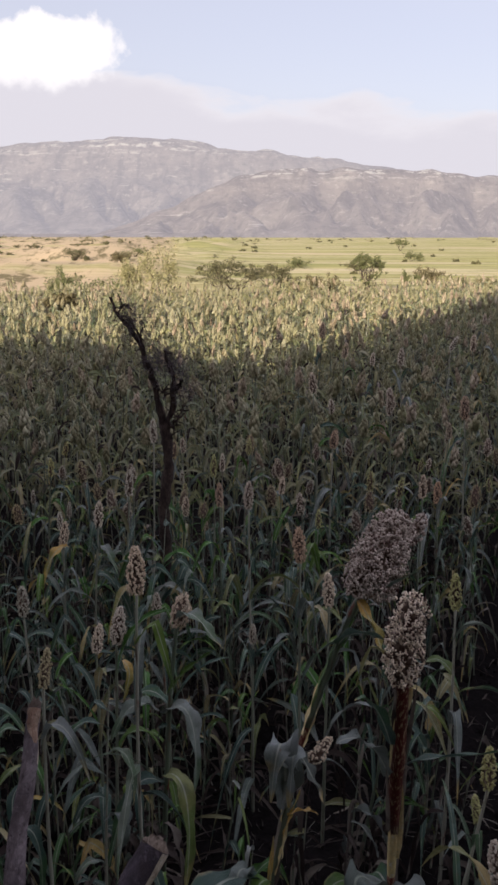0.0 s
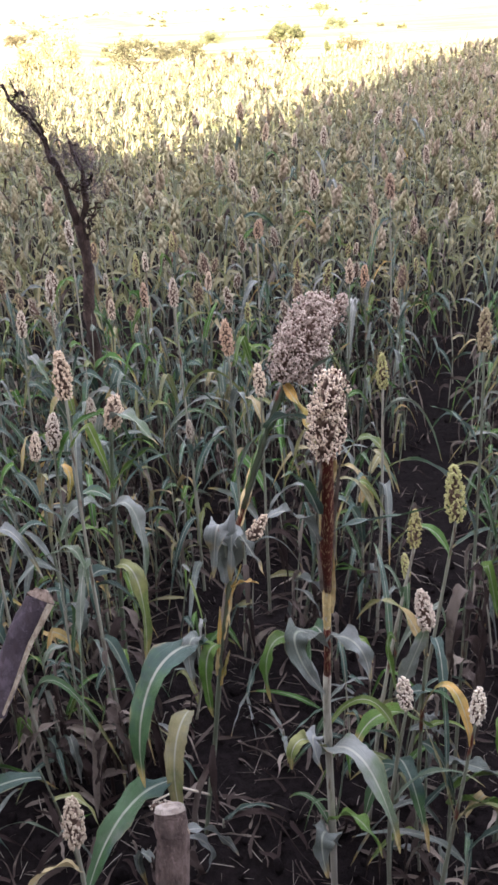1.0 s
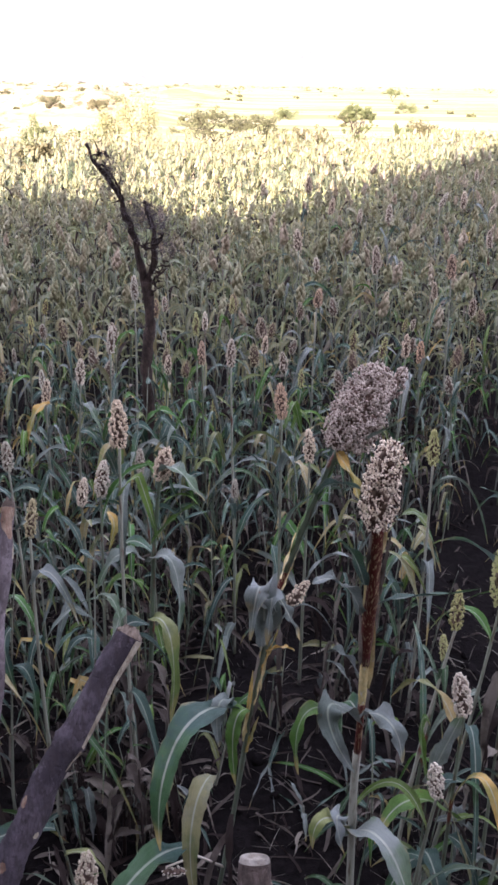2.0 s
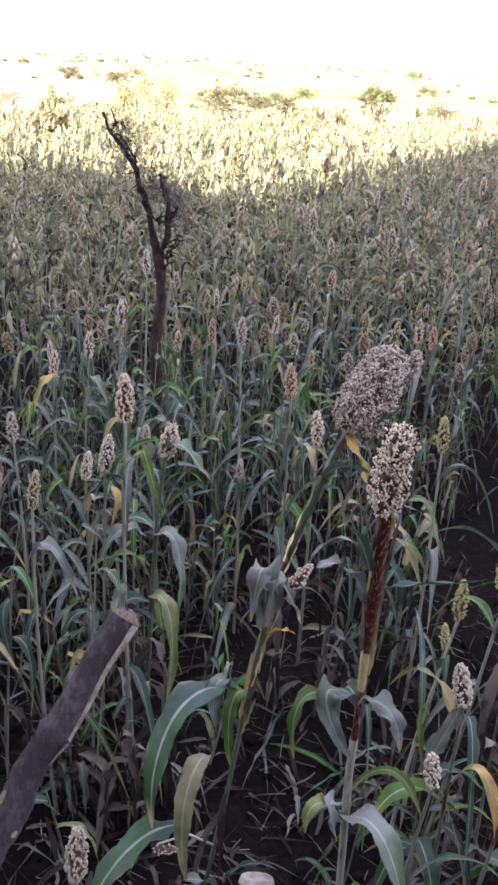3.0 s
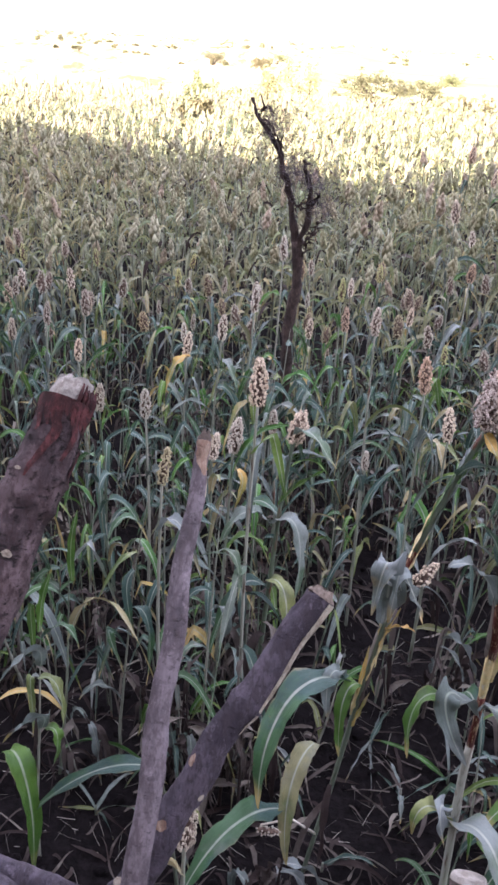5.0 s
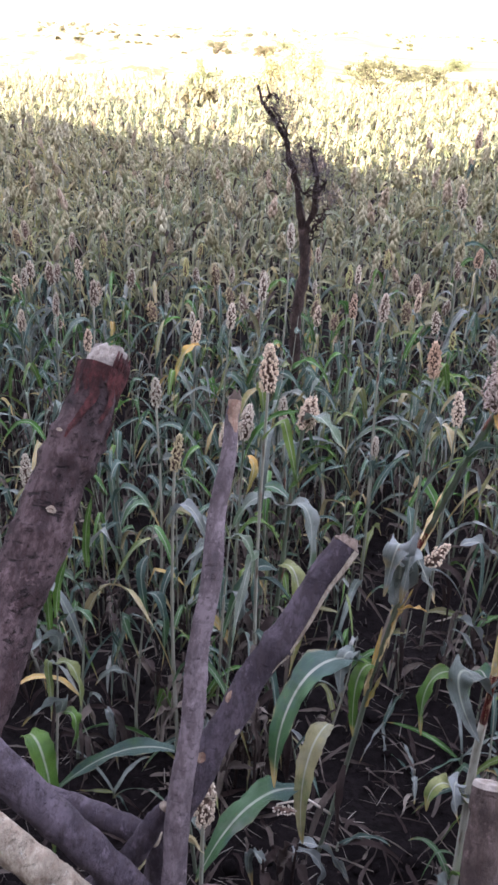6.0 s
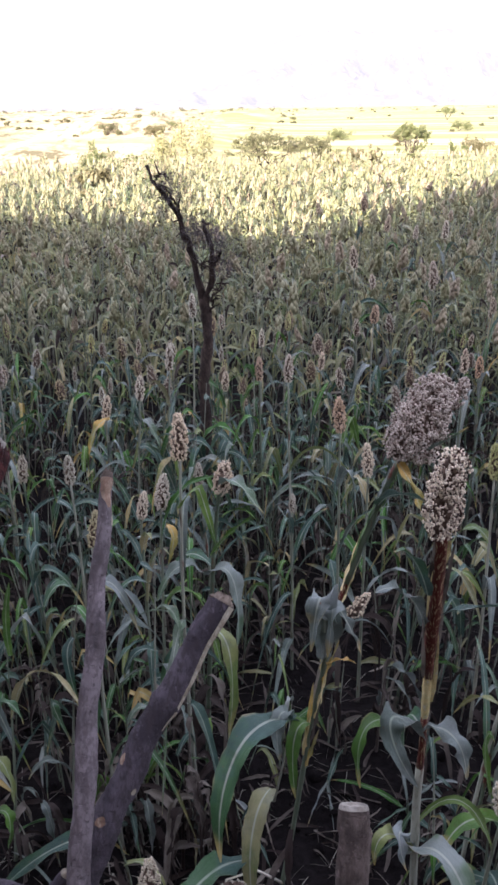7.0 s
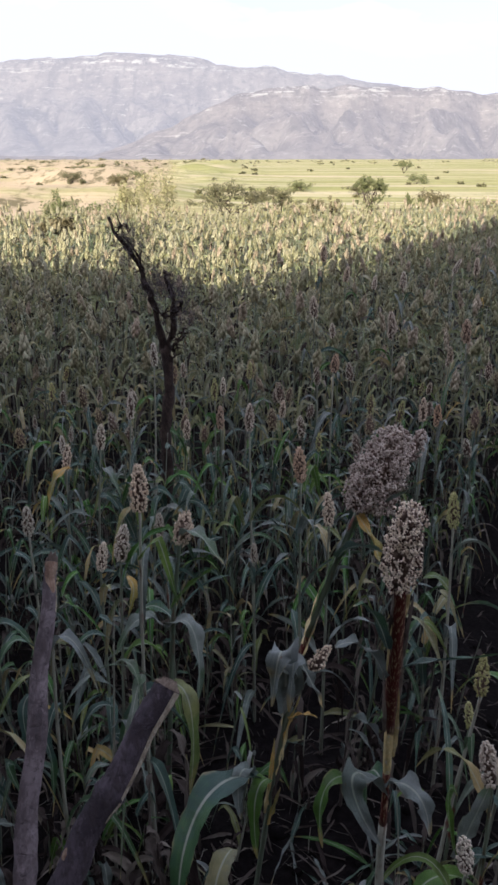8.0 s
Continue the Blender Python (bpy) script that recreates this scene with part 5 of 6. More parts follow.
def leaning_plant():
    """The leaning plant with the big bushy head, torn in the middle, its widest blades hanging to one side."""
    rng = np.random.default_rng(62)
    root = bare_root("sorghum_plant", "leaning sorghum plant with torn stem and large bushy pinkish head")
    pts = np.array([(-0.05, 2.02, -0.03), (-0.032, 2.0, 0.133), (0.012, 1.98, 0.471), (0.042, 1.95, 0.756), (0.063, 1.92, 0.973), (0.101, 1.90, 1.234), (0.134, 1.92, 1.405), (0.173, 1.94, 1.523), (0.237, 1.97, 1.701), (0.296, 2.0, 1.822)])
    a = Soup()
    a.add(*tube([along(pts, s) for s in np.linspace(0, 0.58, 22)], [0.0078 * (1.16 if i % 6 == 0 else 1) for i in range(22)], 9))
    a.object("stem", STEM, root)
    b = Soup()
    b.add(*tube([along(pts, s) for s in np.linspace(0.57, 0.74, 8)], np.linspace(0.0082, 0.0086, 8), 9, True, 0.08, rng))
    b.object("stem", STEM_RED, root, "middle of the stem with dark red stains")
    d = Soup()
    d.add(*tube([along(pts, s) for s in np.linspace(0.73, 1, 10)], np.linspace(0.0105, 0.0095, 10), 9))
    d.object("stem", STEM, root)
    pa = Soup()
    panicle_soup(pa, np.array((0.305, 1.990, 1.819)), (0.097, 0.060, 0.216), 0.244, 0.066, rng, 400, 8, 0.0029, 0.50, shape=ICO1, core_size=0.66, tight=0.15, low=0.30, high=0.50)
    panicle_soup(pa, np.array((0.308, 1.990, 1.819)), (0.084, 0.060, 0.205), 0.229, 0.056, rng, 430, 8, 0.0025, 0.60, shape=ICO1, core_size=0.62, tight=0.16, low=0.34, high=0.62)
    panicle_soup(pa, np.array((0.308, 1.990, 1.824)), (0.074, 0.060, 0.187), 0.210, 0.047, rng, 380, 8, 0.0024, 0.62, shape=ICO1, core_size=0.62, tight=0.17, low=0.34, high=0.50)
    panicle_soup(pa, np.array((0.286, 1.980, 1.824)), (-0.005, -0.010, 0.120), 0.11, 0.030, rng, 110, 8, 0.0024, 0.60, shape=ICO1, core_size=0.55, tight=0.20)
    panicle_soup(pa, np.array((0.422, 2.050, 1.942)), (0.049, 0.030, 0.077), 0.097, 0.020, rng, 90, 8, 0.0024, 0.50, shape=ICO1, core_size=0.5)
    pa.object("panicle", [GRAINS["rose"], GLUME], root, "large spreading pinkish grain head")
    own_leaf(root, [(0.032, 1.920, 0.990), (-0.118, 1.780, 1.194), (-0.212, 1.660, 1.020), (-0.184, 1.580, 0.811)], 0.090, 0.2, LEAF_BROAD, 0.35)
    own_leaf(root, [(-0.129, 1.800, 0.562), (-0.217, 1.660, 0.725), (-0.309, 1.540, 0.722), (-0.379, 1.460, 0.524)], 0.086, 0.4, LEAF_BROAD, 0.40)
    own_leaf(root, [(-0.055, 1.900, 0.753), (-0.108, 1.800, 0.790), (-0.136, 1.740, 0.619), (-0.097, 1.720, 0.417)], 0.067, 0.7, LEAF, 0.40)
    own_leaf(root, [(0.006, 1.920, 1.015), (-0.036, 1.860, 1.129), (-0.043, 1.840, 1.020), (-0.028, 1.830, 0.933)], 0.051, 0.9, LEAF_WITHERED, 0.70)
    own_leaf(root, [(0.099, 1.900, 1.224), (0.099, 1.820, 1.576), (0.071, 1.780, 1.575), (0.056, 1.780, 1.354)], 0.074, 0.5, LEAF_WITHERED, 1.10)
    own_leaf(root, [(0.102, 1.900, 1.228), (0.126, 1.840, 1.513), (0.113, 1.800, 1.521), (0.103, 1.790, 1.330)], 0.064, -0.4, LEAF_WITHERED, 0.90)
    own_leaf(root, [(0.054, 1.900, 1.013), (0.007, 1.840, 1.065), (0.003, 1.820, 0.955), (0.020, 1.820, 0.797)], 0.048, 0.4, LEAF_FRESH, 0.40)
    own_leaf(root, [(0.109, 1.900, 1.221), (0.140, 1.860, 1.277), (0.163, 1.840, 1.284), (0.184, 1.840, 1.271)], 0.028, 0.5, LEAF_YELLOW, 0.40)
    own_leaf(root, [(0.134, 1.920, 1.405), (0.156, 1.870, 1.394), (0.174, 1.860, 1.355), (0.203, 1.860, 1.280)], 0.034, 0.9, LEAF_WITHERED, 0.60)
    own_leaf(root, [(0.011, 1.970, 0.509), (-0.012, 1.900, 0.456), (0.010, 1.880, 0.346), (-0.003, 1.880, 0.146)], 0.026, 1.6, LEAF_DRY, 0.50, "dry_leaf", "withered tan blade")
    own_leaf(root, [(0.004, 1.970, 0.428), (-0.066, 1.900, 0.401), (-0.082, 1.880, 0.287), (-0.089, 1.880, 0.083)], 0.024, 1.6, LEAF_DRY, 0.50, "dry_leaf", "withered tan blade")
    own_leaf(root, [(0.237, 1.960, 1.698), (0.254, 1.900, 1.778), (0.308, 1.870, 1.780), (0.356, 1.860, 1.751)], 0.043, 0.6, LEAF, 0.30)
    own_leaf(root, [(0.287, 1.980, 1.814), (0.346, 1.920, 1.749), (0.336, 1.900, 1.693), (0.373, 1.900, 1.627)], 0.041, 1.0, LEAF_YELLOW, 0.50)
    own_leaf(root, [(0.286, 1.980, 1.822), (0.339, 1.950, 1.847), (0.393, 1.950, 1.881), (0.465, 1.980, 1.919)], 0.038, 0.6, LEAF, 0.30)
    # torn yellow sheaths along the middle of the stem
    for k in range(9):
        s0 = 0.36 + 0.026 * k
        p0, p1 = along(pts, s0), along(pts, s0 + 0.09)
        side = np.array((0.010 * (-1) ** k, -0.009, 0))
        own_leaf(root, [p0 + side * 0.7, p0 * 0.6 + p1 * 0.4 + side * 1.2, p1 + side * (0.9 + 1.4 * (k % 3 == 0))], 0.015, 1.0, (LEAF_YELLOW, WOOD_YELLOW, LEAF_DRY)[k % 3], 0.6, "sheath", "torn yellow leaf sheath")
    # split, tan sheath round the upper stem
    for k in range(8):
        s0 = 0.68 + 0.032 * k
        p0, p1 = along(pts, s0), along(pts, min(0.985, s0 + 0.13))
        side = np.array((0.010 * (-1) ** k, -0.0105, 0.003))
        own_leaf(root, [p0 + side * 0.8, (p0 + p1) / 2 + side * 1.15, p1 + side * (1.0 + 0.9 * (k % 3 == 1))], 0.015, 0.6, WOOD_YELLOW if k < 2 else (LEAF_FRESH, LEAF_WITHERED, LEAF_PALE)[k % 3], 0.4, "sheath", "split pale leaf sheath")
    # the small side head that hangs from the bend
    sp = Soup()
    sp.add(*tube([(0.134, 1.92, 1.40), (0.150, 1.92, 1.385), (0.168, 1.92, 1.375)], [0.004, 0.0035, 0.003], 6))
    panicle_soup(sp, np.array((0.165, 1.92, 1.365)), (0.055, 0.0, 0.085), 0.10, 0.018, rng, 60, 7, 0.0022, 0.5, shape=ICO1)
    sp.object("side_panicle", [GRAINS["white"], GLUME], root, "small whitish side head")
    low_side = Soup()
    low_side.add(*tube([(-0.02, 1.99, 0.24), (-0.10, 1.82, 0.50), (-0.185, 1.72, 0.575)], [0.005, 0.004, 0.003], 6))
    panicle_soup(low_side, np.array((-0.195, 1.70, 0.578)), (0.08, -0.01, 0.015), 0.075, 0.014, rng, 30, 6, 0.0025, 0.4)
    low_side.object("side_panicle", [GRAINS["white"], GLUME], root, "small whitish head on a low shoot")
    TAKEN.append((-0.03, 1.99))


def bent_leaf_plant():
    """The plant whose top blade folds over beside its head, with broad yellowing blades below."""
    rng = np.random.default_rng(63)
    root = bare_root("sorghum_plant", "sorghum plant with pinkish head and top blade folded over")
    pts = np.array([(-0.35, 2.74, -0.03), (-0.331, 2.73, 0.405), (-0.307, 2.72, 0.812), (-0.289, 2.71, 1.102), (-0.259, 2.70, 1.38)])
    a = Soup()
    stem_soup(a, pts, 0.011, 0.007, 7, 8)
    a.object("stem", STEM, root)
    pa = Soup()
    panicle_soup(pa, np.array((-0.259, 2.70, 1.37)), (0.03, 0.0, 0.13), 0.135, 0.034, rng, 100, 8, 0.0027, 0.3, shape=ICO1)
    pa.object("panicle", [GRAINS["pink"], GLUME], root)
    own_leaf(root, [(-0.254, 2.690, 1.401), (-0.193, 2.620, 1.519), (-0.146, 2.580, 1.412), (-0.089, 2.560, 1.359)], 0.067, 0.4, LEAF_PALE, 0.30)
    own_leaf(root, [(-0.293, 2.710, 1.102), (-0.231, 2.660, 1.230), (-0.168, 2.640, 1.278), (-0.124, 2.630, 1.316)], 0.037, 0.4, LEAF_FRESH, 0.30)
    own_leaf(root, [(-0.311, 2.710, 1.014), (-0.203, 2.620, 1.183), (-0.170, 2.560, 1.004), (-0.194, 2.540, 0.793)], 0.071, 0.4, LEAF_PALE, 0.35)
    own_leaf(root, [(-0.313, 2.710, 0.751), (-0.216, 2.620, 0.859), (-0.195, 2.560, 0.610), (-0.242, 2.540, 0.322)], 0.072, 0.3, LEAF_TURNING, 0.35)
    own_leaf(root, [(-0.332, 2.710, 1.025), (-0.397, 2.660, 1.126), (-0.457, 2.640, 1.087), (-0.504, 2.640, 0.935)], 0.064, 0.5, LEAF_PALE, 0.40)
    own_leaf(root, [(-0.277, 2.710, 1.282), (-0.303, 2.680, 1.365), (-0.309, 2.670, 1.313), (-0.306, 2.670, 1.232)], 0.041, 0.6, LEAF_WITHERED, 0.40)
    own_leaf(root, [(-0.296, 2.720, 1.046), (-0.369, 2.760, 1.119), (-0.437, 2.780, 1.079), (-0.485, 2.780, 0.923)], 0.049, 0.5, LEAF, 0.30)
    own_leaf(root, [(-0.320, 2.720, 0.702), (-0.429, 2.680, 0.834), (-0.494, 2.640, 0.644), (-0.549, 2.620, 0.311)], 0.060, 0.5, LEAF_BROAD, 0.30)
    own_leaf(root, [(-0.324, 2.720, 0.532), (-0.245, 2.620, 0.587), (-0.243, 2.600, 0.372), (-0.267, 2.600, 0.171)], 0.038, 2.0, LEAF_DRY, 0.50, "dry_leaf", "withered tan blade")
    own_leaf(root, [(-0.324, 2.720, 0.473), (-0.379, 2.620, 0.524), (-0.390, 2.600, 0.320), (-0.376, 2.600, 0.119)], 0.039, 2.0, LEAF_DRY, 0.50, "dry_leaf", "withered tan blade")
    own_leaf(root, [(-0.325, 2.720, 0.413), (-0.245, 2.620, 0.472), (-0.225, 2.600, 0.281), (-0.239, 2.600, 0.076)], 0.039, 2.0, LEAF_DRY, 0.50, "dry_leaf", "withered tan blade")
    own_leaf(root, [(-0.326, 2.720, 0.353), (-0.382, 2.620, 0.407), (-0.411, 2.600, 0.228), (-0.406, 2.600, 0.020)], 0.039, 2.0, LEAF_DRY, 0.50, "dry_leaf", "withered tan blade")
    own_leaf(root, [(-0.327, 2.720, 0.291), (-0.245, 2.620, 0.353), (-0.206, 2.600, 0.189), (-0.210, 2.600, -0.022)], 0.040, 2.0, LEAF_DRY, 0.50, "dry_leaf", "withered tan blade")
    own_leaf(root, [(-0.327, 2.720, 0.229), (-0.384, 2.620, 0.287), (-0.432, 2.600, 0.132), (-0.438, 2.600, -0.080)], 0.040, 2.0, LEAF_DRY, 0.50, "dry_leaf", "withered tan blade")
    TAKEN.append((-0.33, 2.73))


def furrow_plant():
    """The low leafy plant beside the furrow, with broad olive and grass-green blades."""
    root = bare_root("sorghum_plant", "low leafy sorghum plant with broad grass-green blades")
    for foot, mid, top in (((0.64, 1.90, -0.02), (0.62, 1.88, 0.40), (0.61, 1.86, 0.80)), ((0.74, 1.90, -0.02), (0.73, 1.88, 0.30), (0.71, 1.86, 0.62)),
                           ((0.82, 1.84, -0.02), (0.80, 1.82, 0.25), (0.765, 1.80, 0.50)), ((0.63, 1.86, -0.02), (0.62, 1.83, 0.28), (0.60, 1.80, 0.56)),
                           ((0.99, 1.84, -0.02), (0.98, 1.82, 0.28), (0.97, 1.80, 0.57))):
        a = Soup()
        stem_soup(a, np.array((foot, mid, top)), 0.009, 0.001, 5, 8)
        a.object("stem", STEM, root)
    own_leaf(root, [(0.713, 1.860, 0.608), (0.555, 1.740, 0.880), (0.441, 1.660, 0.918), (0.407, 1.620, 0.783)], 0.060, 0.3, LEAF_FRESH, 0.30)
    own_leaf(root, [(0.610, 1.860, 0.753), (0.530, 1.800, 1.038), (0.541, 1.780, 1.141), (0.569, 1.780, 1.059)], 0.026, 0.6, LEAF_FRESH, 0.30)
    own_leaf(root, [(0.597, 1.800, 0.546), (0.594, 1.700, 0.669), (0.619, 1.620, 0.574), (0.647, 1.580, 0.372)], 0.063, 0.5, LEAF_BROAD, 0.30)
    own_leaf(root, [(0.610, 1.860, 0.753), (0.621, 1.800, 0.955), (0.652, 1.800, 1.022), (0.664, 1.800, 1.097)], 0.052, 0.7, LEAF_PALE, 0.50)
    own_leaf(root, [(0.763, 1.800, 0.500), (0.811, 1.700, 0.602), (0.858, 1.640, 0.630), (0.928, 1.600, 0.561)], 0.064, 0.5, LEAF_WITHERED, 0.50)
    own_leaf(root, [(0.804, 1.800, 0.366), (0.828, 1.700, 0.602), (0.879, 1.620, 0.582), (0.914, 1.600, 0.708)], 0.057, 0.3, LEAF_FRESH, 0.30)
    own_leaf(root, [(0.799, 1.800, 0.281), (0.797, 1.660, 0.526), (0.848, 1.580, 0.510), (0.893, 1.540, 0.642)], 0.077, 0.3, LEAF_FRESH, 0.30)
    own_leaf(root, [(0.644, 1.820, 0.470), (0.539, 1.740, 0.618), (0.488, 1.700, 0.566), (0.466, 1.680, 0.436)], 0.057, 0.5, LEAF_BROAD, 0.30)
    own_leaf(root, [(0.970, 1.800, 0.559), (0.886, 1.740, 0.800), (0.876, 1.700, 0.751), (0.898, 1.700, 0.579)], 0.045, 0.6, LEAF_FRESH, 0.30)
    own_leaf(root, [(0.610, 1.860, 0.753), (0.669, 1.800, 0.866), (0.757, 1.780, 0.821), (0.812, 1.780, 0.703)], 0.044, 0.5, LEAF_BROAD, 0.30)
    TAKEN.append((0.7, 1.88))


def withered_plant():
    """The dead stalk by the furrow, its brown blades hanging."""
    rng = np.random.default_rng(64)
    root = bare_root("sorghum_plant", "withered brown sorghum stalk with hanging dead blades")
    pts = np.array([(0.90, 2.04, -0.03), (0.885, 2.03, 0.4), (0.865, 2.01, 0.8), (0.85, 2.0, 1.18)])
    a = Soup()
    stem_soup(a, pts, 0.009, 0.001, 6, 8)
    a.object("stem", STEM, root)
    for k in range(7):
        at = along(pts, 0.55 + 0.065 * k)
        side = np.array((0.05 * (-1) ** k, -0.03, 0))
        own_leaf(root, [at, at + side + np.array((0, 0, 0.06)), at + side * 1.3 - np.array((0, 0, 0.12)), at + side * rng.uniform(0.4, 1.2) - np.array((0, 0, rng.uniform(0.26, 0.40)))], 0.040, rng.uniform(-1.5, 1.5), LEAF_DRY, 0.6, "dry_leaf", "withered brown blade")
    TAKEN.append((0.88, 2.03))


def yellowing_plant():
    """The headless plant with yellow-green blades hanging low and withered grey blades on top."""
    root = bare_root("sorghum_plant", "yellowing headless sorghum plant with broad hanging blades")
    pts = np.array([(-0.995, 1.89, -0.03), (-0.985, 1.880, 0.209), (-0.944, 1.880, 0.619), (-0.909, 1.880, 1.066)])
    a = Soup()
    stem_soup(a, pts, 0.010, 0.001, 6, 8)
    a.object("stem", STEM, root)
    own_leaf(root, [(-0.849, 2.000, 1.157), (-0.840, 1.960, 1.319), (-0.815, 1.950, 1.388), (-0.800, 1.950, 1.451)], 0.024, 0.4, LEAF_FRESH, 0.30)
    own_leaf(root, [(-0.923, 1.900, 1.026), (-0.903, 1.880, 1.192), (-0.871, 1.870, 1.245), (-0.855, 1.870, 1.292)], 0.024, 0.4, LEAF_FRESH, 0.30)
    own_leaf(root, [(-0.937, 1.880, 0.974), (-0.922, 1.840, 1.178), (-0.911, 1.840, 1.220), (-0.904, 1.840, 1.140)], 0.024, 0.6, LEAF_FRESH, 0.30)
    own_leaf(root, [(-0.905, 1.850, 0.938), (-0.842, 1.780, 1.116), (-0.908, 1.750, 1.088), (-0.995, 1.740, 0.942)], 0.052, 0.6, LEAF_WITHERED, 0.50)
    own_leaf(root, [(-0.912, 1.850, 0.892), (-0.824, 1.800, 0.976), (-0.814, 1.790, 0.876), (-0.819, 1.790, 0.761)], 0.040, 0.6, LEAF_TURNING, 0.40)
    own_leaf(root, [(-0.931, 1.850, 0.889), (-0.942, 1.820, 0.935), (-0.914, 1.810, 0.837), (-0.933, 1.810, 0.680)], 0.026, 0.8, LEAF_TURNING, 0.40)
    own_leaf(root, [(-0.923, 1.860, 0.669), (-0.850, 1.800, 0.837), (-0.927, 1.780, 0.794), (-1.020, 1.780, 0.668)], 0.049, 0.7, LEAF_WITHERED, 0.60)
    own_leaf(root, [(-0.913, 1.860, 0.671), (-0.840, 1.820, 0.750), (-0.845, 1.810, 0.663), (-0.871, 1.810, 0.571)], 0.039, 0.6, LEAF_FRESH, 0.40)
    own_leaf(root, [(-1.060, 1.880, 0.517), (-0.983, 1.800, 0.668), (-0.896, 1.740, 0.479), (-0.938, 1.720, 0.112)], 0.085, 0.3, LEAF_FRESH, 0.30)
    own_leaf(root, [(-0.906, 1.880, 1.023), (-0.820, 1.840, 1.155), (-0.780, 1.820, 1.136), (-0.767, 1.820, 1.055)], 0.038, 0.5, LEAF_BROAD, 0.30)
    TAKEN.append((-0.99, 1.89))


def pale_stalk(feet, blades, label):
    """A slim headless plant of pale stem and narrow blue-green blades."""
    root = bare_root("sorghum_plant", label)
    pts = np.array(feet)
    a = Soup()
    stem_soup(a, pts, 0.0075, 0.001, 8, 8)
    a.object("stem", STEM, root)
    for points, width, twist, mat, ripple in blades:
        own_leaf(root, points, width, twist, mat, ripple)
    TAKEN.append((pts[0][0], pts[0][1]))


def short_plant():
    """The short plant behind the sticks, one long blade reaching out."""
    root = bare_root("sorghum_plant", "short leafy sorghum plant with one long outstretched blade")
    pts = np.array([(-0.47, 1.86, -0.03), (-0.49, 1.85, 0.25), (-0.51, 1.83, 0.5), (-0.53, 1.82, 0.66)])
    a = Soup()
    stem_soup(a, pts, 0.008, 0.002, 5, 8)
    a.object("stem", STEM, root)
    own_leaf(root, [(-0.53, 1.82, 0.62), (-0.66, 1.78, 0.70), (-0.82, 1.77, 0.56), (-0.96, 1.77, 0.36)], 0.060, 0.4, LEAF_BROAD, 0.3)
    own_leaf(root, [(-0.51, 1.83, 0.5), (-0.42, 1.80, 0.58), (-0.38, 1.78, 0.50), (-0.37, 1.78, 0.36)], 0.030, 0.8, LEAF, 0.3)
    own_leaf(root, [(-0.49, 1.85, 0.30), (-0.56, 1.80, 0.34), (-0.62, 1.78, 0.20), (-0.66, 1.78, 0.03)], 0.022, 1.6, LEAF_DRY, 0.4, "dry_leaf", "withered tan blade")
    TAKEN.append((-0.5, 1.84))


# taller ripe heads standing out of the crop farther off
for row in [
        ("white", 2.28, 8.90, 1.69, 0.170, -0.08), ("white", 2.52, 9.17, 1.66, 0.190, 0.00), ("white", 3.28, 10.43, 1.38, 0.130, -0.07),
        ("pink", 1.03, 8.56, 1.65, 0.170, -0.03), ("pink", 0.84, 9.33, 1.78, 0.190, 0.00), ("pink", 1.17, 6.72, 1.51, 0.200, 0.03),
        ("pink", 0.76, 7.45, 1.27, 0.150, 0.02), ("orange", 1.64, 6.10, 1.56, 0.190, 0.01), ("orange", 0.60, 5.54, 1.42, 0.130, -0.01),
        ("pink", 2.29, 7.38, 1.53, 0.160, 0.02), ("pink", 1.56, 8.33, 1.62, 0.180, 0.00), ("dull", 1.53, 6.10, 1.35, 0.130, 0.01),
        ("pink", 0.55, 7.05, 1.58, 0.190, 0.02), ("pink", 1.34, 8.75, 1.52, 0.150, -0.01), ("dull", 0.50, 8.18, 1.32, 0.110, 0.00),
        ("pink", 3.17, 11.07, 1.71, 0.140, 0.00)]:
    standing_plant(*row, girth=0.24)

yellow_flagged = standing_plant("white", -0.99, 4.19, 1.24, 0.150, -0.02)
own_leaf(yellow_flagged, [(-0.978, 4.170, 1.101), (-1.030, 4.120, 1.127), (-1.081, 4.100, 1.057), (-1.103, 4.100, 0.887)], 0.060, 0.4, LEAF_YELLOW, 0.30, label="yellow top blade")
pale_flagged = standing_plant("white", -0.80, 4.17, 1.36, 0.150, -0.01)
own_leaf(pale_flagged, [(-0.790, 4.150, 1.113), (-0.754, 4.100, 1.135), (-0.726, 4.080, 1.054), (-0.698, 4.080, 0.975)], 0.055, 0.4, LEAF_PALE, 0.30, label="pale top blade")
low_yellow = standing_plant("white", -0.47, 2.77, 1.42, 0.150, -0.02)
own_leaf(low_yellow, [(-0.470, 2.770, 1.200), (-0.418, 2.720, 1.187), (-0.446, 2.700, 1.145), (-0.462, 2.700, 1.068)], 0.034, 0.4, LEAF_YELLOW, 0.30, label="yellow blade")
red_stem_plant()
leaning_plant()
bent_leaf_plant()
furrow_plant()
withered_plant()
yellowing_plant()
short_plant()
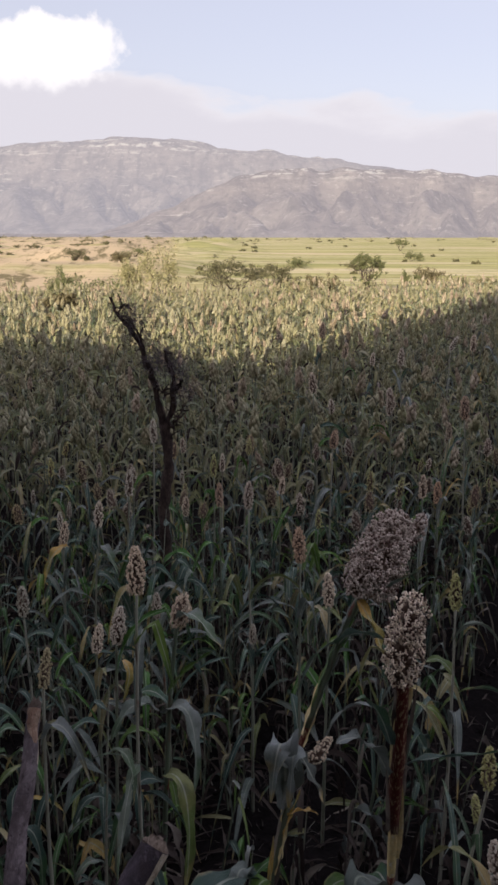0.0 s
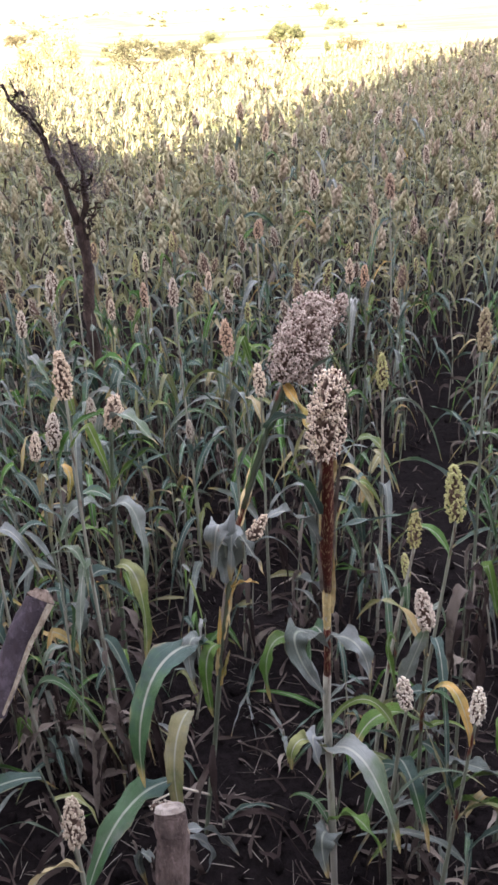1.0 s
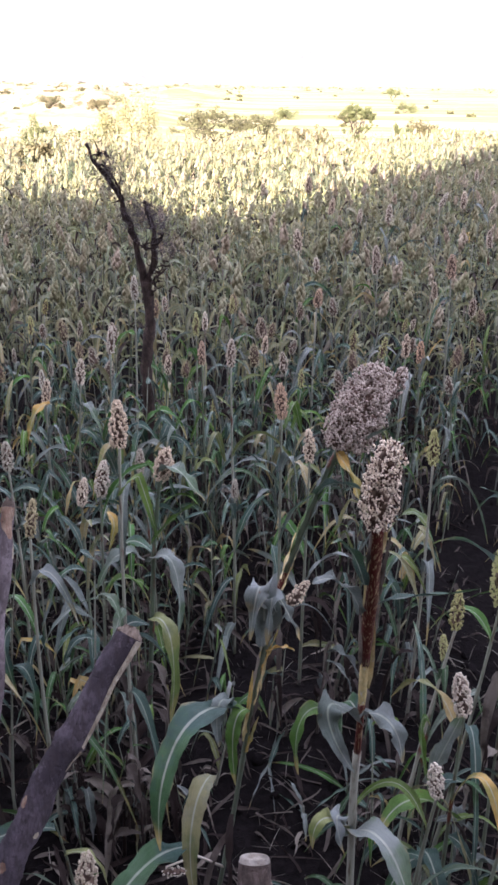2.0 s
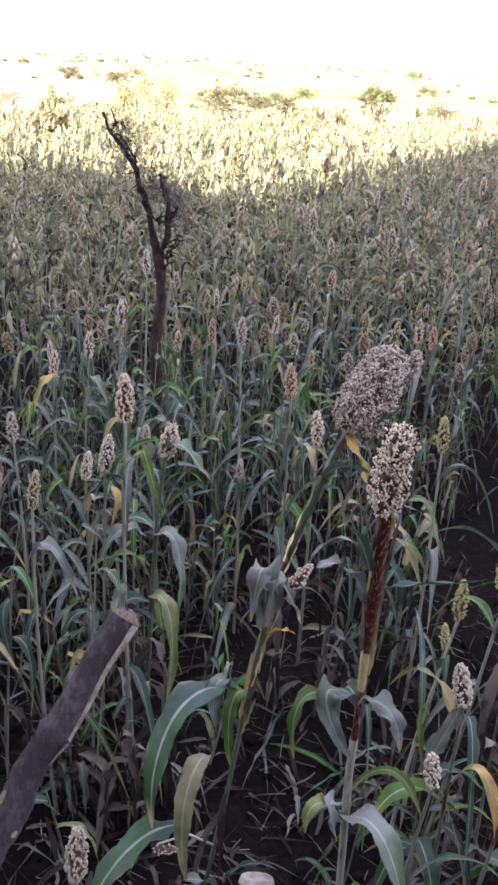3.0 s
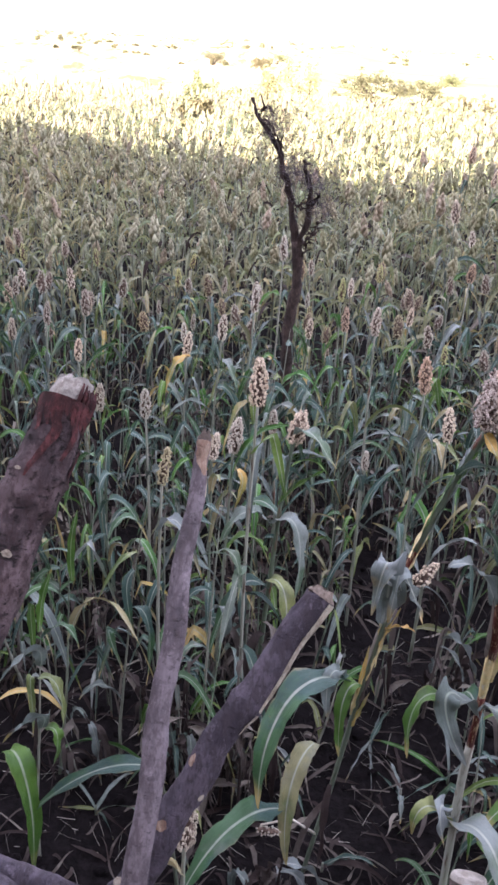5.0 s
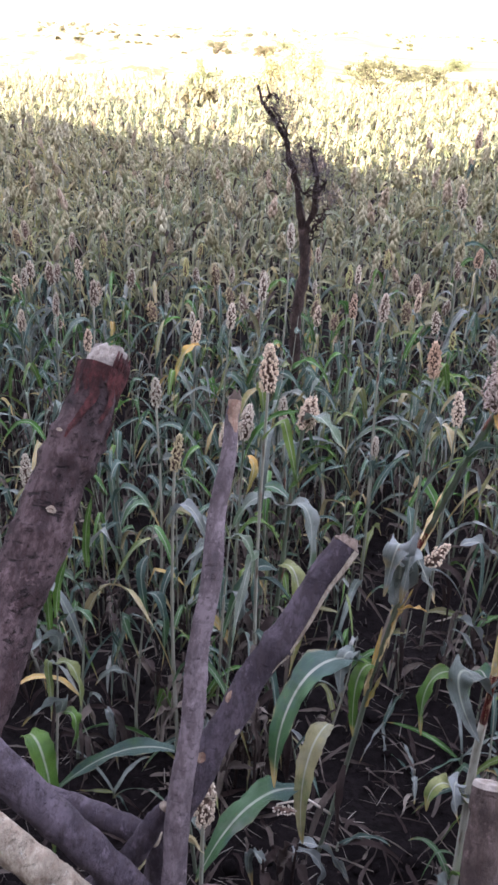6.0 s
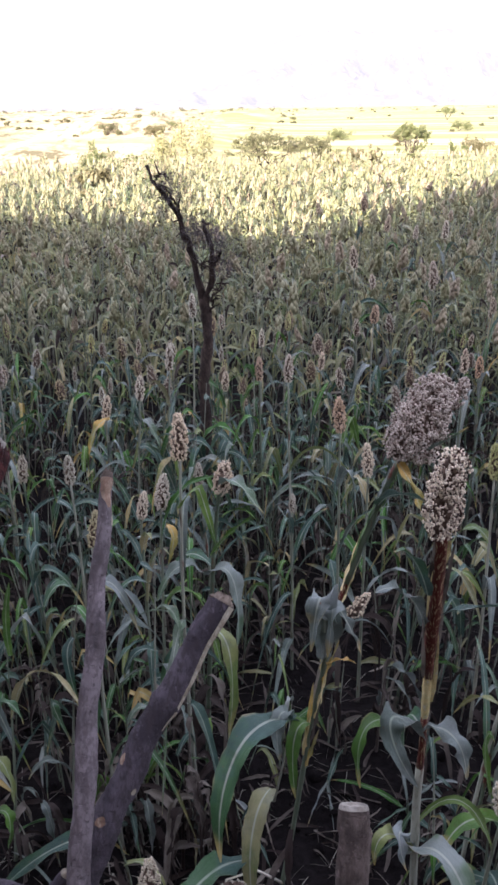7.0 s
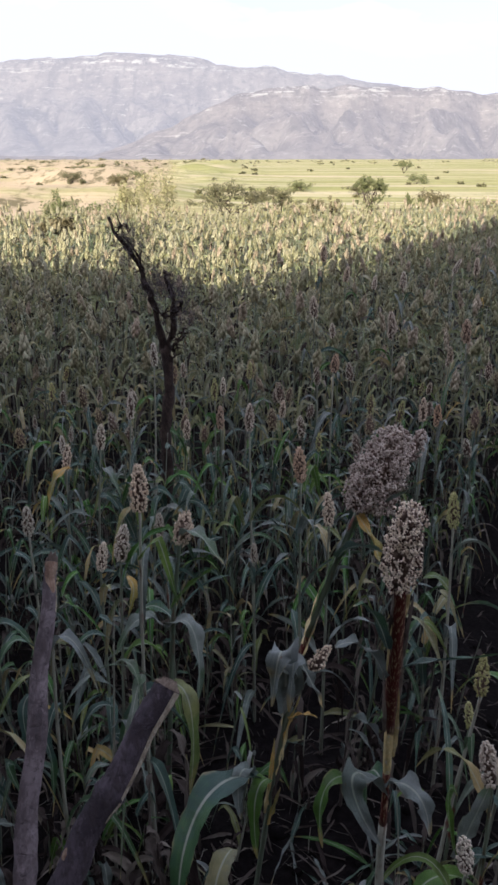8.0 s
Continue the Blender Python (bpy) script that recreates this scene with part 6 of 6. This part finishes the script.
pale_stalk([(-0.831, 2.350, -0.03), (-0.831, 2.350, 0.198), (-0.801, 2.350, 0.524), (-0.753, 2.350, 0.998), (-0.705, 2.350, 1.281)], [
    ([(-0.758, 2.350, 0.973), (-0.790, 2.280, 0.968), (-0.749, 2.260, 0.868), (-0.739, 2.260, 0.744)], 0.037, 0.4, LEAF_BROAD, 0.30),
    ([(-0.778, 2.350, 0.795), (-0.689, 2.280, 0.912), (-0.656, 2.260, 0.785), (-0.695, 2.260, 0.528)], 0.045, 0.4, LEAF_BROAD, 0.30),
    ([(-0.793, 2.350, 0.608), (-0.881, 2.280, 0.830), (-0.825, 2.260, 0.729), (-0.777, 2.260, 0.566)], 0.042, 0.5, LEAF_BROAD, 0.30),
    ([(-0.742, 2.350, 1.047), (-0.777, 2.300, 1.086), (-0.830, 2.300, 0.995), (-0.883, 2.300, 0.845)], 0.024, 0.6, LEAF_TURNING, 0.30),
    ([(-0.731, 2.350, 1.166), (-0.773, 2.300, 1.267), (-0.808, 2.280, 1.197), (-0.830, 2.280, 1.126)], 0.031, 0.6, LEAF, 0.30),
    ([(-0.802, 2.350, 0.496), (-0.746, 2.300, 0.523), (-0.699, 2.300, 0.449), (-0.686, 2.300, 0.366)], 0.031, 1.5, LEAF_DRY, 0.50),
    ([(-0.818, 2.350, 0.350), (-0.871, 2.280, 0.530), (-0.909, 2.260, 0.500), (-0.958, 2.260, 0.406)], 0.031, 0.8, LEAF_WITHERED, 0.50)], "slim headless sorghum plant with blue-green blades")
pale_stalk([(-0.528, 2.450, -0.03), (-0.498, 2.450, 0.714), (-0.466, 2.450, 1.281)], [
    ([(-0.481, 2.450, 1.022), (-0.408, 2.380, 1.126), (-0.368, 2.360, 1.052), (-0.385, 2.360, 0.880)], 0.043, 0.4, LEAF_PALE, 0.30),
    ([(-0.493, 2.450, 0.768), (-0.389, 2.380, 0.889), (-0.401, 2.360, 0.776), (-0.481, 2.360, 0.630)], 0.054, 0.7, LEAF_WITHERED, 0.50),
    ([(-0.488, 2.450, 0.846), (-0.549, 2.400, 0.923), (-0.574, 2.380, 0.858), (-0.599, 2.380, 0.777)], 0.033, 0.5, LEAF_BROAD, 0.30),
    ([(-0.508, 2.450, 0.577), (-0.555, 2.400, 0.664), (-0.582, 2.380, 0.622), (-0.604, 2.380, 0.549)], 0.031, 0.5, LEAF_PALE, 0.30),
    ([(-0.475, 2.450, 1.119), (-0.540, 2.380, 1.243), (-0.593, 2.360, 1.180), (-0.633, 2.360, 1.034)], 0.031, 0.6, LEAF, 0.30),
    ([(-0.516, 2.450, 0.347), (-0.466, 2.400, 0.403), (-0.447, 2.400, 0.290), (-0.473, 2.400, 0.133)], 0.033, 1.6, LEAF_DRY, 0.50)], "slim headless sorghum plant with pale folded blades")


# ---- withered stalks and low tufts at the foot of the near plants ----
def dead_stalk(x, y, height, blades, seed):
    """A shrivelled stalk, its curled brown blades hanging down to the soil."""
    rng = np.random.default_rng(seed)
    root = bare_root("dead_stalk", "shrivelled brown sorghum stalk with curled hanging blades")
    tagged(root, "shrivelled brown sorghum stalk with curled hanging blades", "plant", "dead stalks at the foot of the crop")
    z = ground_height(x, y) - 0.02
    tip = rng.normal(0, 0.12, 2) * height
    pts = np.array([(x, y, z), (x + tip[0] * 0.3, y + tip[1] * 0.3, z + height * 0.5), (x + tip[0], y + tip[1], z + height)])
    a = Soup()
    stem_soup(a, pts, 0.008, 0.003, 4, 7)
    a.object("stem", LEAF_DRY, root)
    for k in range(blades):
        at = along(pts, 0.35 + 0.62 * (k + rng.uniform(0, 0.6)) / blades)
        az, out = rng.uniform(0, 6.28), rng.uniform(0.03, 0.11)
        side = np.array((math.cos(az), math.sin(az), 0)) * out
        drop = min(at[2] - z - 0.04, rng.uniform(0.14, 0.34))
        own_leaf(root, [at, at + side + np.array((0, 0, rng.uniform(0.0, 0.06))), at + side * 1.5 - np.array((0, 0, drop * 0.45)), at + side * rng.uniform(0.5, 2.0) - np.array((0, 0, drop))],
                 rng.uniform(0.018, 0.040), rng.uniform(-2.8, 2.8), LEAF_WITHERED if rng.uniform() < 0.2 else LEAF_DRY, rng.uniform(0.5, 0.9), "dry_leaf", "", rng.uniform(0.4, 0.8))
    TAKEN.append((x, y))


def low_tuft(x, y, reach, blades, seed):
    """Side shoots of narrow grey-green blades lying out over the soil."""
    rng = np.random.default_rng(seed)
    root = bare_root("shoot_tuft", "low tuft of narrow grey-green and withered blades on soil")
    tagged(root, "low tuft of narrow grey-green and withered blades on soil", "plant", "low tufts between the crop")
    z = ground_height(x, y) - 0.01
    a = Soup()
    top = np.array((x, y, z + reach * 0.22))
    stem_soup(a, np.array([(x, y, z - 0.02), top * 0.5 + np.array((x, y, z)) * 0.5, top]), 0.006, 0.003, 3, 6)
    a.object("stem", STEM, root)
    for k in range(blades):
        at = np.array((x, y, z + reach * rng.uniform(0.04, 0.22)))
        az, ln, up = rng.uniform(0, 6.28), reach * rng.uniform(0.5, 1.15), rng.uniform(0.05, 1.1)
        d = np.array((math.cos(az), math.sin(az), 0)) * ln
        end = at + d - np.array((0, 0, ln * rng.uniform(-0.2, 0.25)))
        end[2] = max(end[2], z + 0.03)
        own_leaf(root, [at, at + d * 0.3 + np.array((0, 0, ln * up * 0.6)), at + d * 0.7 + np.array((0, 0, ln * up * 0.6)), end],
                 rng.uniform(0.012, 0.026), rng.uniform(-2.5, 2.5), (LEAF, LEAF_BROAD, LEAF_DRY, LEAF_WITHERED)[rng.integers(4)], 0.5)
    TAKEN.append((x, y))


for k, (sx, sy, sh, sb) in enumerate([(-0.315, 2.17, 0.52, 11), (-0.40, 2.24, 0.58, 12), (-0.50, 2.30, 0.46, 9), (-0.13, 1.84, 0.30, 8), (-0.22, 1.80, 0.26, 7), (-0.27, 2.42, 0.50, 8), (-0.66, 2.42, 0.50, 8), (-0.90, 2.32, 0.44, 7), (0.40, 2.88, 0.44, 7), (0.86, 2.30, 0.40, 7)]):
    dead_stalk(sx, sy, sh, sb, 700 + k)
for k, (sx, sy, sr, sb) in enumerate([(0.02, 2.03, 0.24, 4), (0.30, 2.42, 0.26, 4), (0.49, 2.52, 0.30, 5), (0.68, 2.48, 0.34, 6), (0.17, 2.66, 0.24, 4), (-0.58, 2.05, 0.24, 5), (-0.85, 2.10, 0.26, 5), (0.60, 2.25, 0.24, 4)]):
    low_tuft(sx, sy, sr, sb, 800 + k)


# ---- the rest of the near crop ----
def furrow(x, y):
    """True where the bare strip runs between the plants, and in the bare patches in front."""
    side = x / max(y, 0.1) + 0.01 * math.sin(y * 5)
    if 0.285 < side < 0.43 and 2.15 < y < 2.9 or 0.27 < side < 0.44 and 2.9 <= y < 4.4 or 0.30 < side < 0.39 and 4.4 <= y < 6.2 or -0.02 < side < 0.06 and 3.0 < y < 4.1:
        return True
    if (x - 0.12) ** 2 / 0.05 + (y - 2.2) ** 2 / 0.42 < 1 or (x + 0.12) ** 2 / 0.06 + (y - 3.05) ** 2 / 0.10 < 1:
        return True
    if (x - 0.30) ** 2 / 0.05 + (y - 2.45) ** 2 / 0.14 < 1 or (x - 1.12) ** 2 / 0.04 + (y - 2.45) ** 2 / 0.16 < 1:
        return True
    if (x - 0.27) ** 2 / 0.045 + (y - 3.1) ** 2 / 0.8 < 1:
        return True
    return y < 2.0 and -0.75 < x < 0.52 and not (-0.5 < x < -0.3 and y > 1.8)


near_rng = np.random.default_rng(314)
tries = made_near = 0
KINDS = ("dull", "dull", "green", "pink", "dull", "bare", "bare", "bare")
while made_near < 250 and tries < 6000:
    tries += 1
    ny = near_rng.uniform(2.3, 6.6)
    nx = near_rng.uniform(-0.62, 0.62) * (ny + 1.2)
    gap = 0.115 if ny > 2.9 else 0.22
    if furrow(nx, ny) or any((nx - a) ** 2 + (ny - b) ** 2 < gap * gap for a, b in TAKEN):
        continue
    # only leafy plants in front; heads thicken farther out
    kd = KINDS[near_rng.integers(8)] if ny > 4.7 else "bare"
    if ny < 3.3:
        tp = near_rng.uniform(0.40, 0.70) + 0.45 * smooth01(1.9, 2.7, ny)
    elif ny < 4.7:
        tp = near_rng.uniform(0.60, 1.02)
    else:
        tp = near_rng.uniform(0.95, 1.28) if kd != "bare" else near_rng.uniform(0.65, 0.95)
    plant(kd, nx, ny, tp, None, near_rng.uniform(-6, 6))
    made_near += 1


# ---- low growth between the stems ----
def undergrowth():
    """Side shoots, weeds and withered blades that fill the rows, rooted in the soil."""
    rng = np.random.default_rng(515)
    so = Soup()
    made = 0
    while made < 620:
        y = 2.2 + 4.6 * rng.uniform() ** 1.1
        x = rng.uniform(-0.6, 0.6) * (y + 0.9)
        if furrow(x, y) and rng.uniform() < 0.9:
            continue
        if y < 2.15 and abs(x) < 0.5 or y < 2.5 and rng.uniform() < 0.8:
            continue
        made += 1
        h = rng.uniform(0.12, 0.42) + 0.42 * smooth01(2.1, 3.4, y) * rng.uniform(0.3, 1.0)
        z = ground_height(x, y) - 0.01
        base = np.array((x, y, z))
        lean = rng.normal(0, 0.10, 2) * h
        pts = np.array([base, base + (lean[0] * 0.4, lean[1] * 0.4, h * 0.5), base + (lean[0], lean[1], h)])
        so.add(*tube(pts, [0.0045, 0.004, 0.0015], 4, False), 2)
        az = rng.uniform(0, 6.28)
        dry = rng.uniform() < 0.5
        for i in range(int(rng.integers(4, 8))):
            q = 0.12 + 0.8 * rng.uniform()
            cur = leaf_curve(along(pts, q), az + i * math.pi + rng.uniform(-1, 1), rng.uniform(0.12, 0.40), rng.uniform(0.0, 1.0), rng.uniform(0.0, 1.2), rng)
            withered = dry or q < 0.42
            for c in cur:
                c[2] = max(c[2], z + 0.02)
            v, f, uv = blade(cur, rng.uniform(0.010, 0.034), 8, 3, rng.uniform(0.2, 0.8), rng.uniform(-3, 3), 0.3, rng.uniform(0, 6), kink=rng.uniform(0.4, 0.7) if rng.uniform() < 0.5 else 0.0)
            v[:, 2] = np.maximum(v[:, 2], z + 0.012)
            so.add(v, f, 1 if withered else 0, uv)
    ob = so.object("undergrowth", [LEAF_LOW, DRY_FAR, STEM_FAR])
    return tagged(ob, "tangle of side shoots, weeds and withered blades between the stems", "undergrowth", kind="stuff")


undergrowth()


# ---- the field beyond, as one mass ----
def field():
    rng = np.random.default_rng(2718)
    shapes = []
    for k in range(16):
        so = Soup()
        h = rng.uniform(0.98, 1.2)
        pts = stem_points(h, rng.uniform(-0.07, 0.07, 2), rng.uniform(-0.03, 0.03, 2), 4)
        so.add(*tube(pts, [0.010, 0.009, 0.007, 0.005], 3, False), 1)
        az = rng.uniform(0, 6.28)
        for i in range(9):
            s = 0.36 + 0.60 * i / 8
            cur = leaf_curve(along(pts, s), az + i * math.pi + rng.uniform(-0.9, 0.9), rng.uniform(0.20, 0.44) * (1 if s < 0.8 else 0.7), rng.uniform(0.1, 1.2), rng.uniform(0.2, 1.1), rng)
            v, f, uv = blade(cur, rng.uniform(0.022, 0.046), 5, 3, 0.4, rng.uniform(-2.2, 2.2), kink=rng.uniform(0.4, 0.7) if rng.uniform() < 0.35 else 0.0)
            so.add(v, f, 0 if rng.uniform() < 0.84 else 3, uv)
        if k < 14:
            ln, r = rng.uniform(0.14, 0.23), rng.uniform(0.026, 0.042)
            ax = unit(np.array((rng.uniform(-0.35, 0.35), rng.uniform(-0.35, 0.35), 1)))
            for j in range(24):
                q = (j + 0.5) / 24
                rr = r * (q ** 0.40 * (1 - q) ** 0.75) / 0.49
                an = j * 2.4 + rng.uniform(-0.5, 0.5)
                cc = pts[-1] + ax * ln * q + np.array((math.cos(an), math.sin(an), 0)) * rr * rng.uniform(0.5, 0.85)
                g = rr * 0.42 + 0.004
                so.add(cc + OCTA[0] * np.array((g, g, g * 1.9)) * rng.uniform(0.75, 1.25), OCTA[1], 2, np.full((6, 2), -1.0))
        shapes.append((np.concatenate(so.v), so.f, np.concatenate(so.uv), so.mi))
    vs, fs, uvs, mis, total = [], [], [], [], 0
    y = 1.7
    while y < 36:
        row = 0.30 + 0.006 * y
        half = max(7.5, 0.40 * y + 2.6)
        x = -half
        while x < half:
            x += rng.uniform(0.12, 0.32) * (1 + 0.008 * y)
            py = y + rng.uniform(-0.5, 0.5) * row
            edge = 26.5 + 0.50 * max(0.0, x) + 1.0 * noise.noise((x * 0.2, 0, 5))
            if py > edge or y < 6.3 and abs(x) < 0.60 * (y + 1.2) + 0.1 or rng.uniform() < 0.06 or (x + 5.0) ** 2 + (py - 21.6) ** 2 < 0.8:
                continue
            v, f, uv, mi = shapes[rng.integers(len(shapes))]
            an, k = rng.uniform(0, 6.28), rng.uniform(0.82, 1.14)
            c, s = math.cos(an) * k, math.sin(an) * k
            tx, ty = rng.uniform(-0.10, 0.10, 2)
            q = np.stack([v[:, 0] * c - v[:, 1] * s + tx * v[:, 2] + x, v[:, 0] * s + v[:, 1] * c + ty * v[:, 2] + py, v[:, 2] * k + ground_height(x, py) - 0.02], -1)
            vs.append(q)
            fs.extend([tuple(i + total for i in g) for g in f])
            # the ripeness of this plant; pinker towards the far side
            ripe = min(0.99, max(0.01, rng.uniform(0, 0.75) + 0.25 * smooth01(-2, 5, x + 3 * noise.noise((x * 0.3, py * 0.3, 3)))))
            uvs.append(np.where(uv < 0, ripe, uv))
            mis.extend(mi)
            total += len(v)
        y += row
    ob = mesh_object("sorghum_field", np.concatenate(vs), fs, [LEAF_FAR, STEM_FAR, GRAIN_FAR, DRY_FAR], None, "", np.concatenate(uvs), mis)
    return tagged(ob, "dense field of ripe sorghum with pale grain heads", "crop field", kind="stuff")


field()


# ---- litter on the soil ----
def litter():
    rng = np.random.default_rng(8)
    so, cl, dl = Soup(), Soup(), Soup()
    for _ in range(1500):
        y = rng.uniform(1.3, 4.2)
        x = rng.uniform(-0.55, 0.55) * (y + 0.8)
        z = ground_height(x, y) + 0.012
        a, ln = rng.uniform(0, 6.28), rng.uniform(0.02, 0.12)
        d = np.array((math.cos(a), math.sin(a), rng.uniform(-0.05, 0.25))) * ln
        p = np.array((x, y, z))
        so.add(*tube([p, p + d * 0.5 + rng.normal(0, 0.02 * ln, 3), p + d], np.array((0.8, 1.0, 0.5)) * (0.0005 + 0.0016 * rng.uniform() ** 2), 4, False))
    for _ in range(2600):
        y = 1.2 + 4.0 * rng.uniform() ** 1.3
        x = rng.uniform(-0.55, 0.55) * (y + 0.8)
        r = 0.003 + 0.030 * rng.uniform() ** 5
        v, f = ICO1
        cl.add(np.array((x, y, ground_height(x, y) + r * 0.3)) + v * r * rng.uniform(0.6, 1.2, 3) * (1 + 0.25 * rng.uniform(-1, 1, (len(v), 1))), f)
    for _ in range(1100):
        y = 1.4 + 3.6 * rng.uniform() ** 1.4
        x = rng.uniform(-0.55, 0.55) * (y + 0.8)
        z = ground_height(x, y) + 0.015
        a, ln = rng.uniform(0, 6.28), rng.uniform(0.06, 0.26)
        d = np.array((math.cos(a), math.sin(a), 0))
        e = np.array((-d[1], d[0], 0)) * rng.uniform(-0.035, 0.035)
        p = np.array((x, y, z))
        v, f, uv = blade([p, p + d * ln * 0.3 + e + np.array((0, 0, rng.uniform(0.0, 0.035))), p + d * ln * 0.7 - e + np.array((0, 0, 0.012)), p + d * ln], rng.uniform(0.005, 0.022), 7, 3, 0.5, rng.uniform(-3, 3), 0.3)
        dl.add(v, f, 0, uv)
    tagged(so.object("straw", [STRAW]), "scattered broken straw on the soil", "straw", kind="stuff")
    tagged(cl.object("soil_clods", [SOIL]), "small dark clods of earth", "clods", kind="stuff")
    tagged(dl.object("fallen_leaves", [DRY_FAR]), "withered sorghum leaves lying on the soil", "leaves", kind="stuff")


litter()
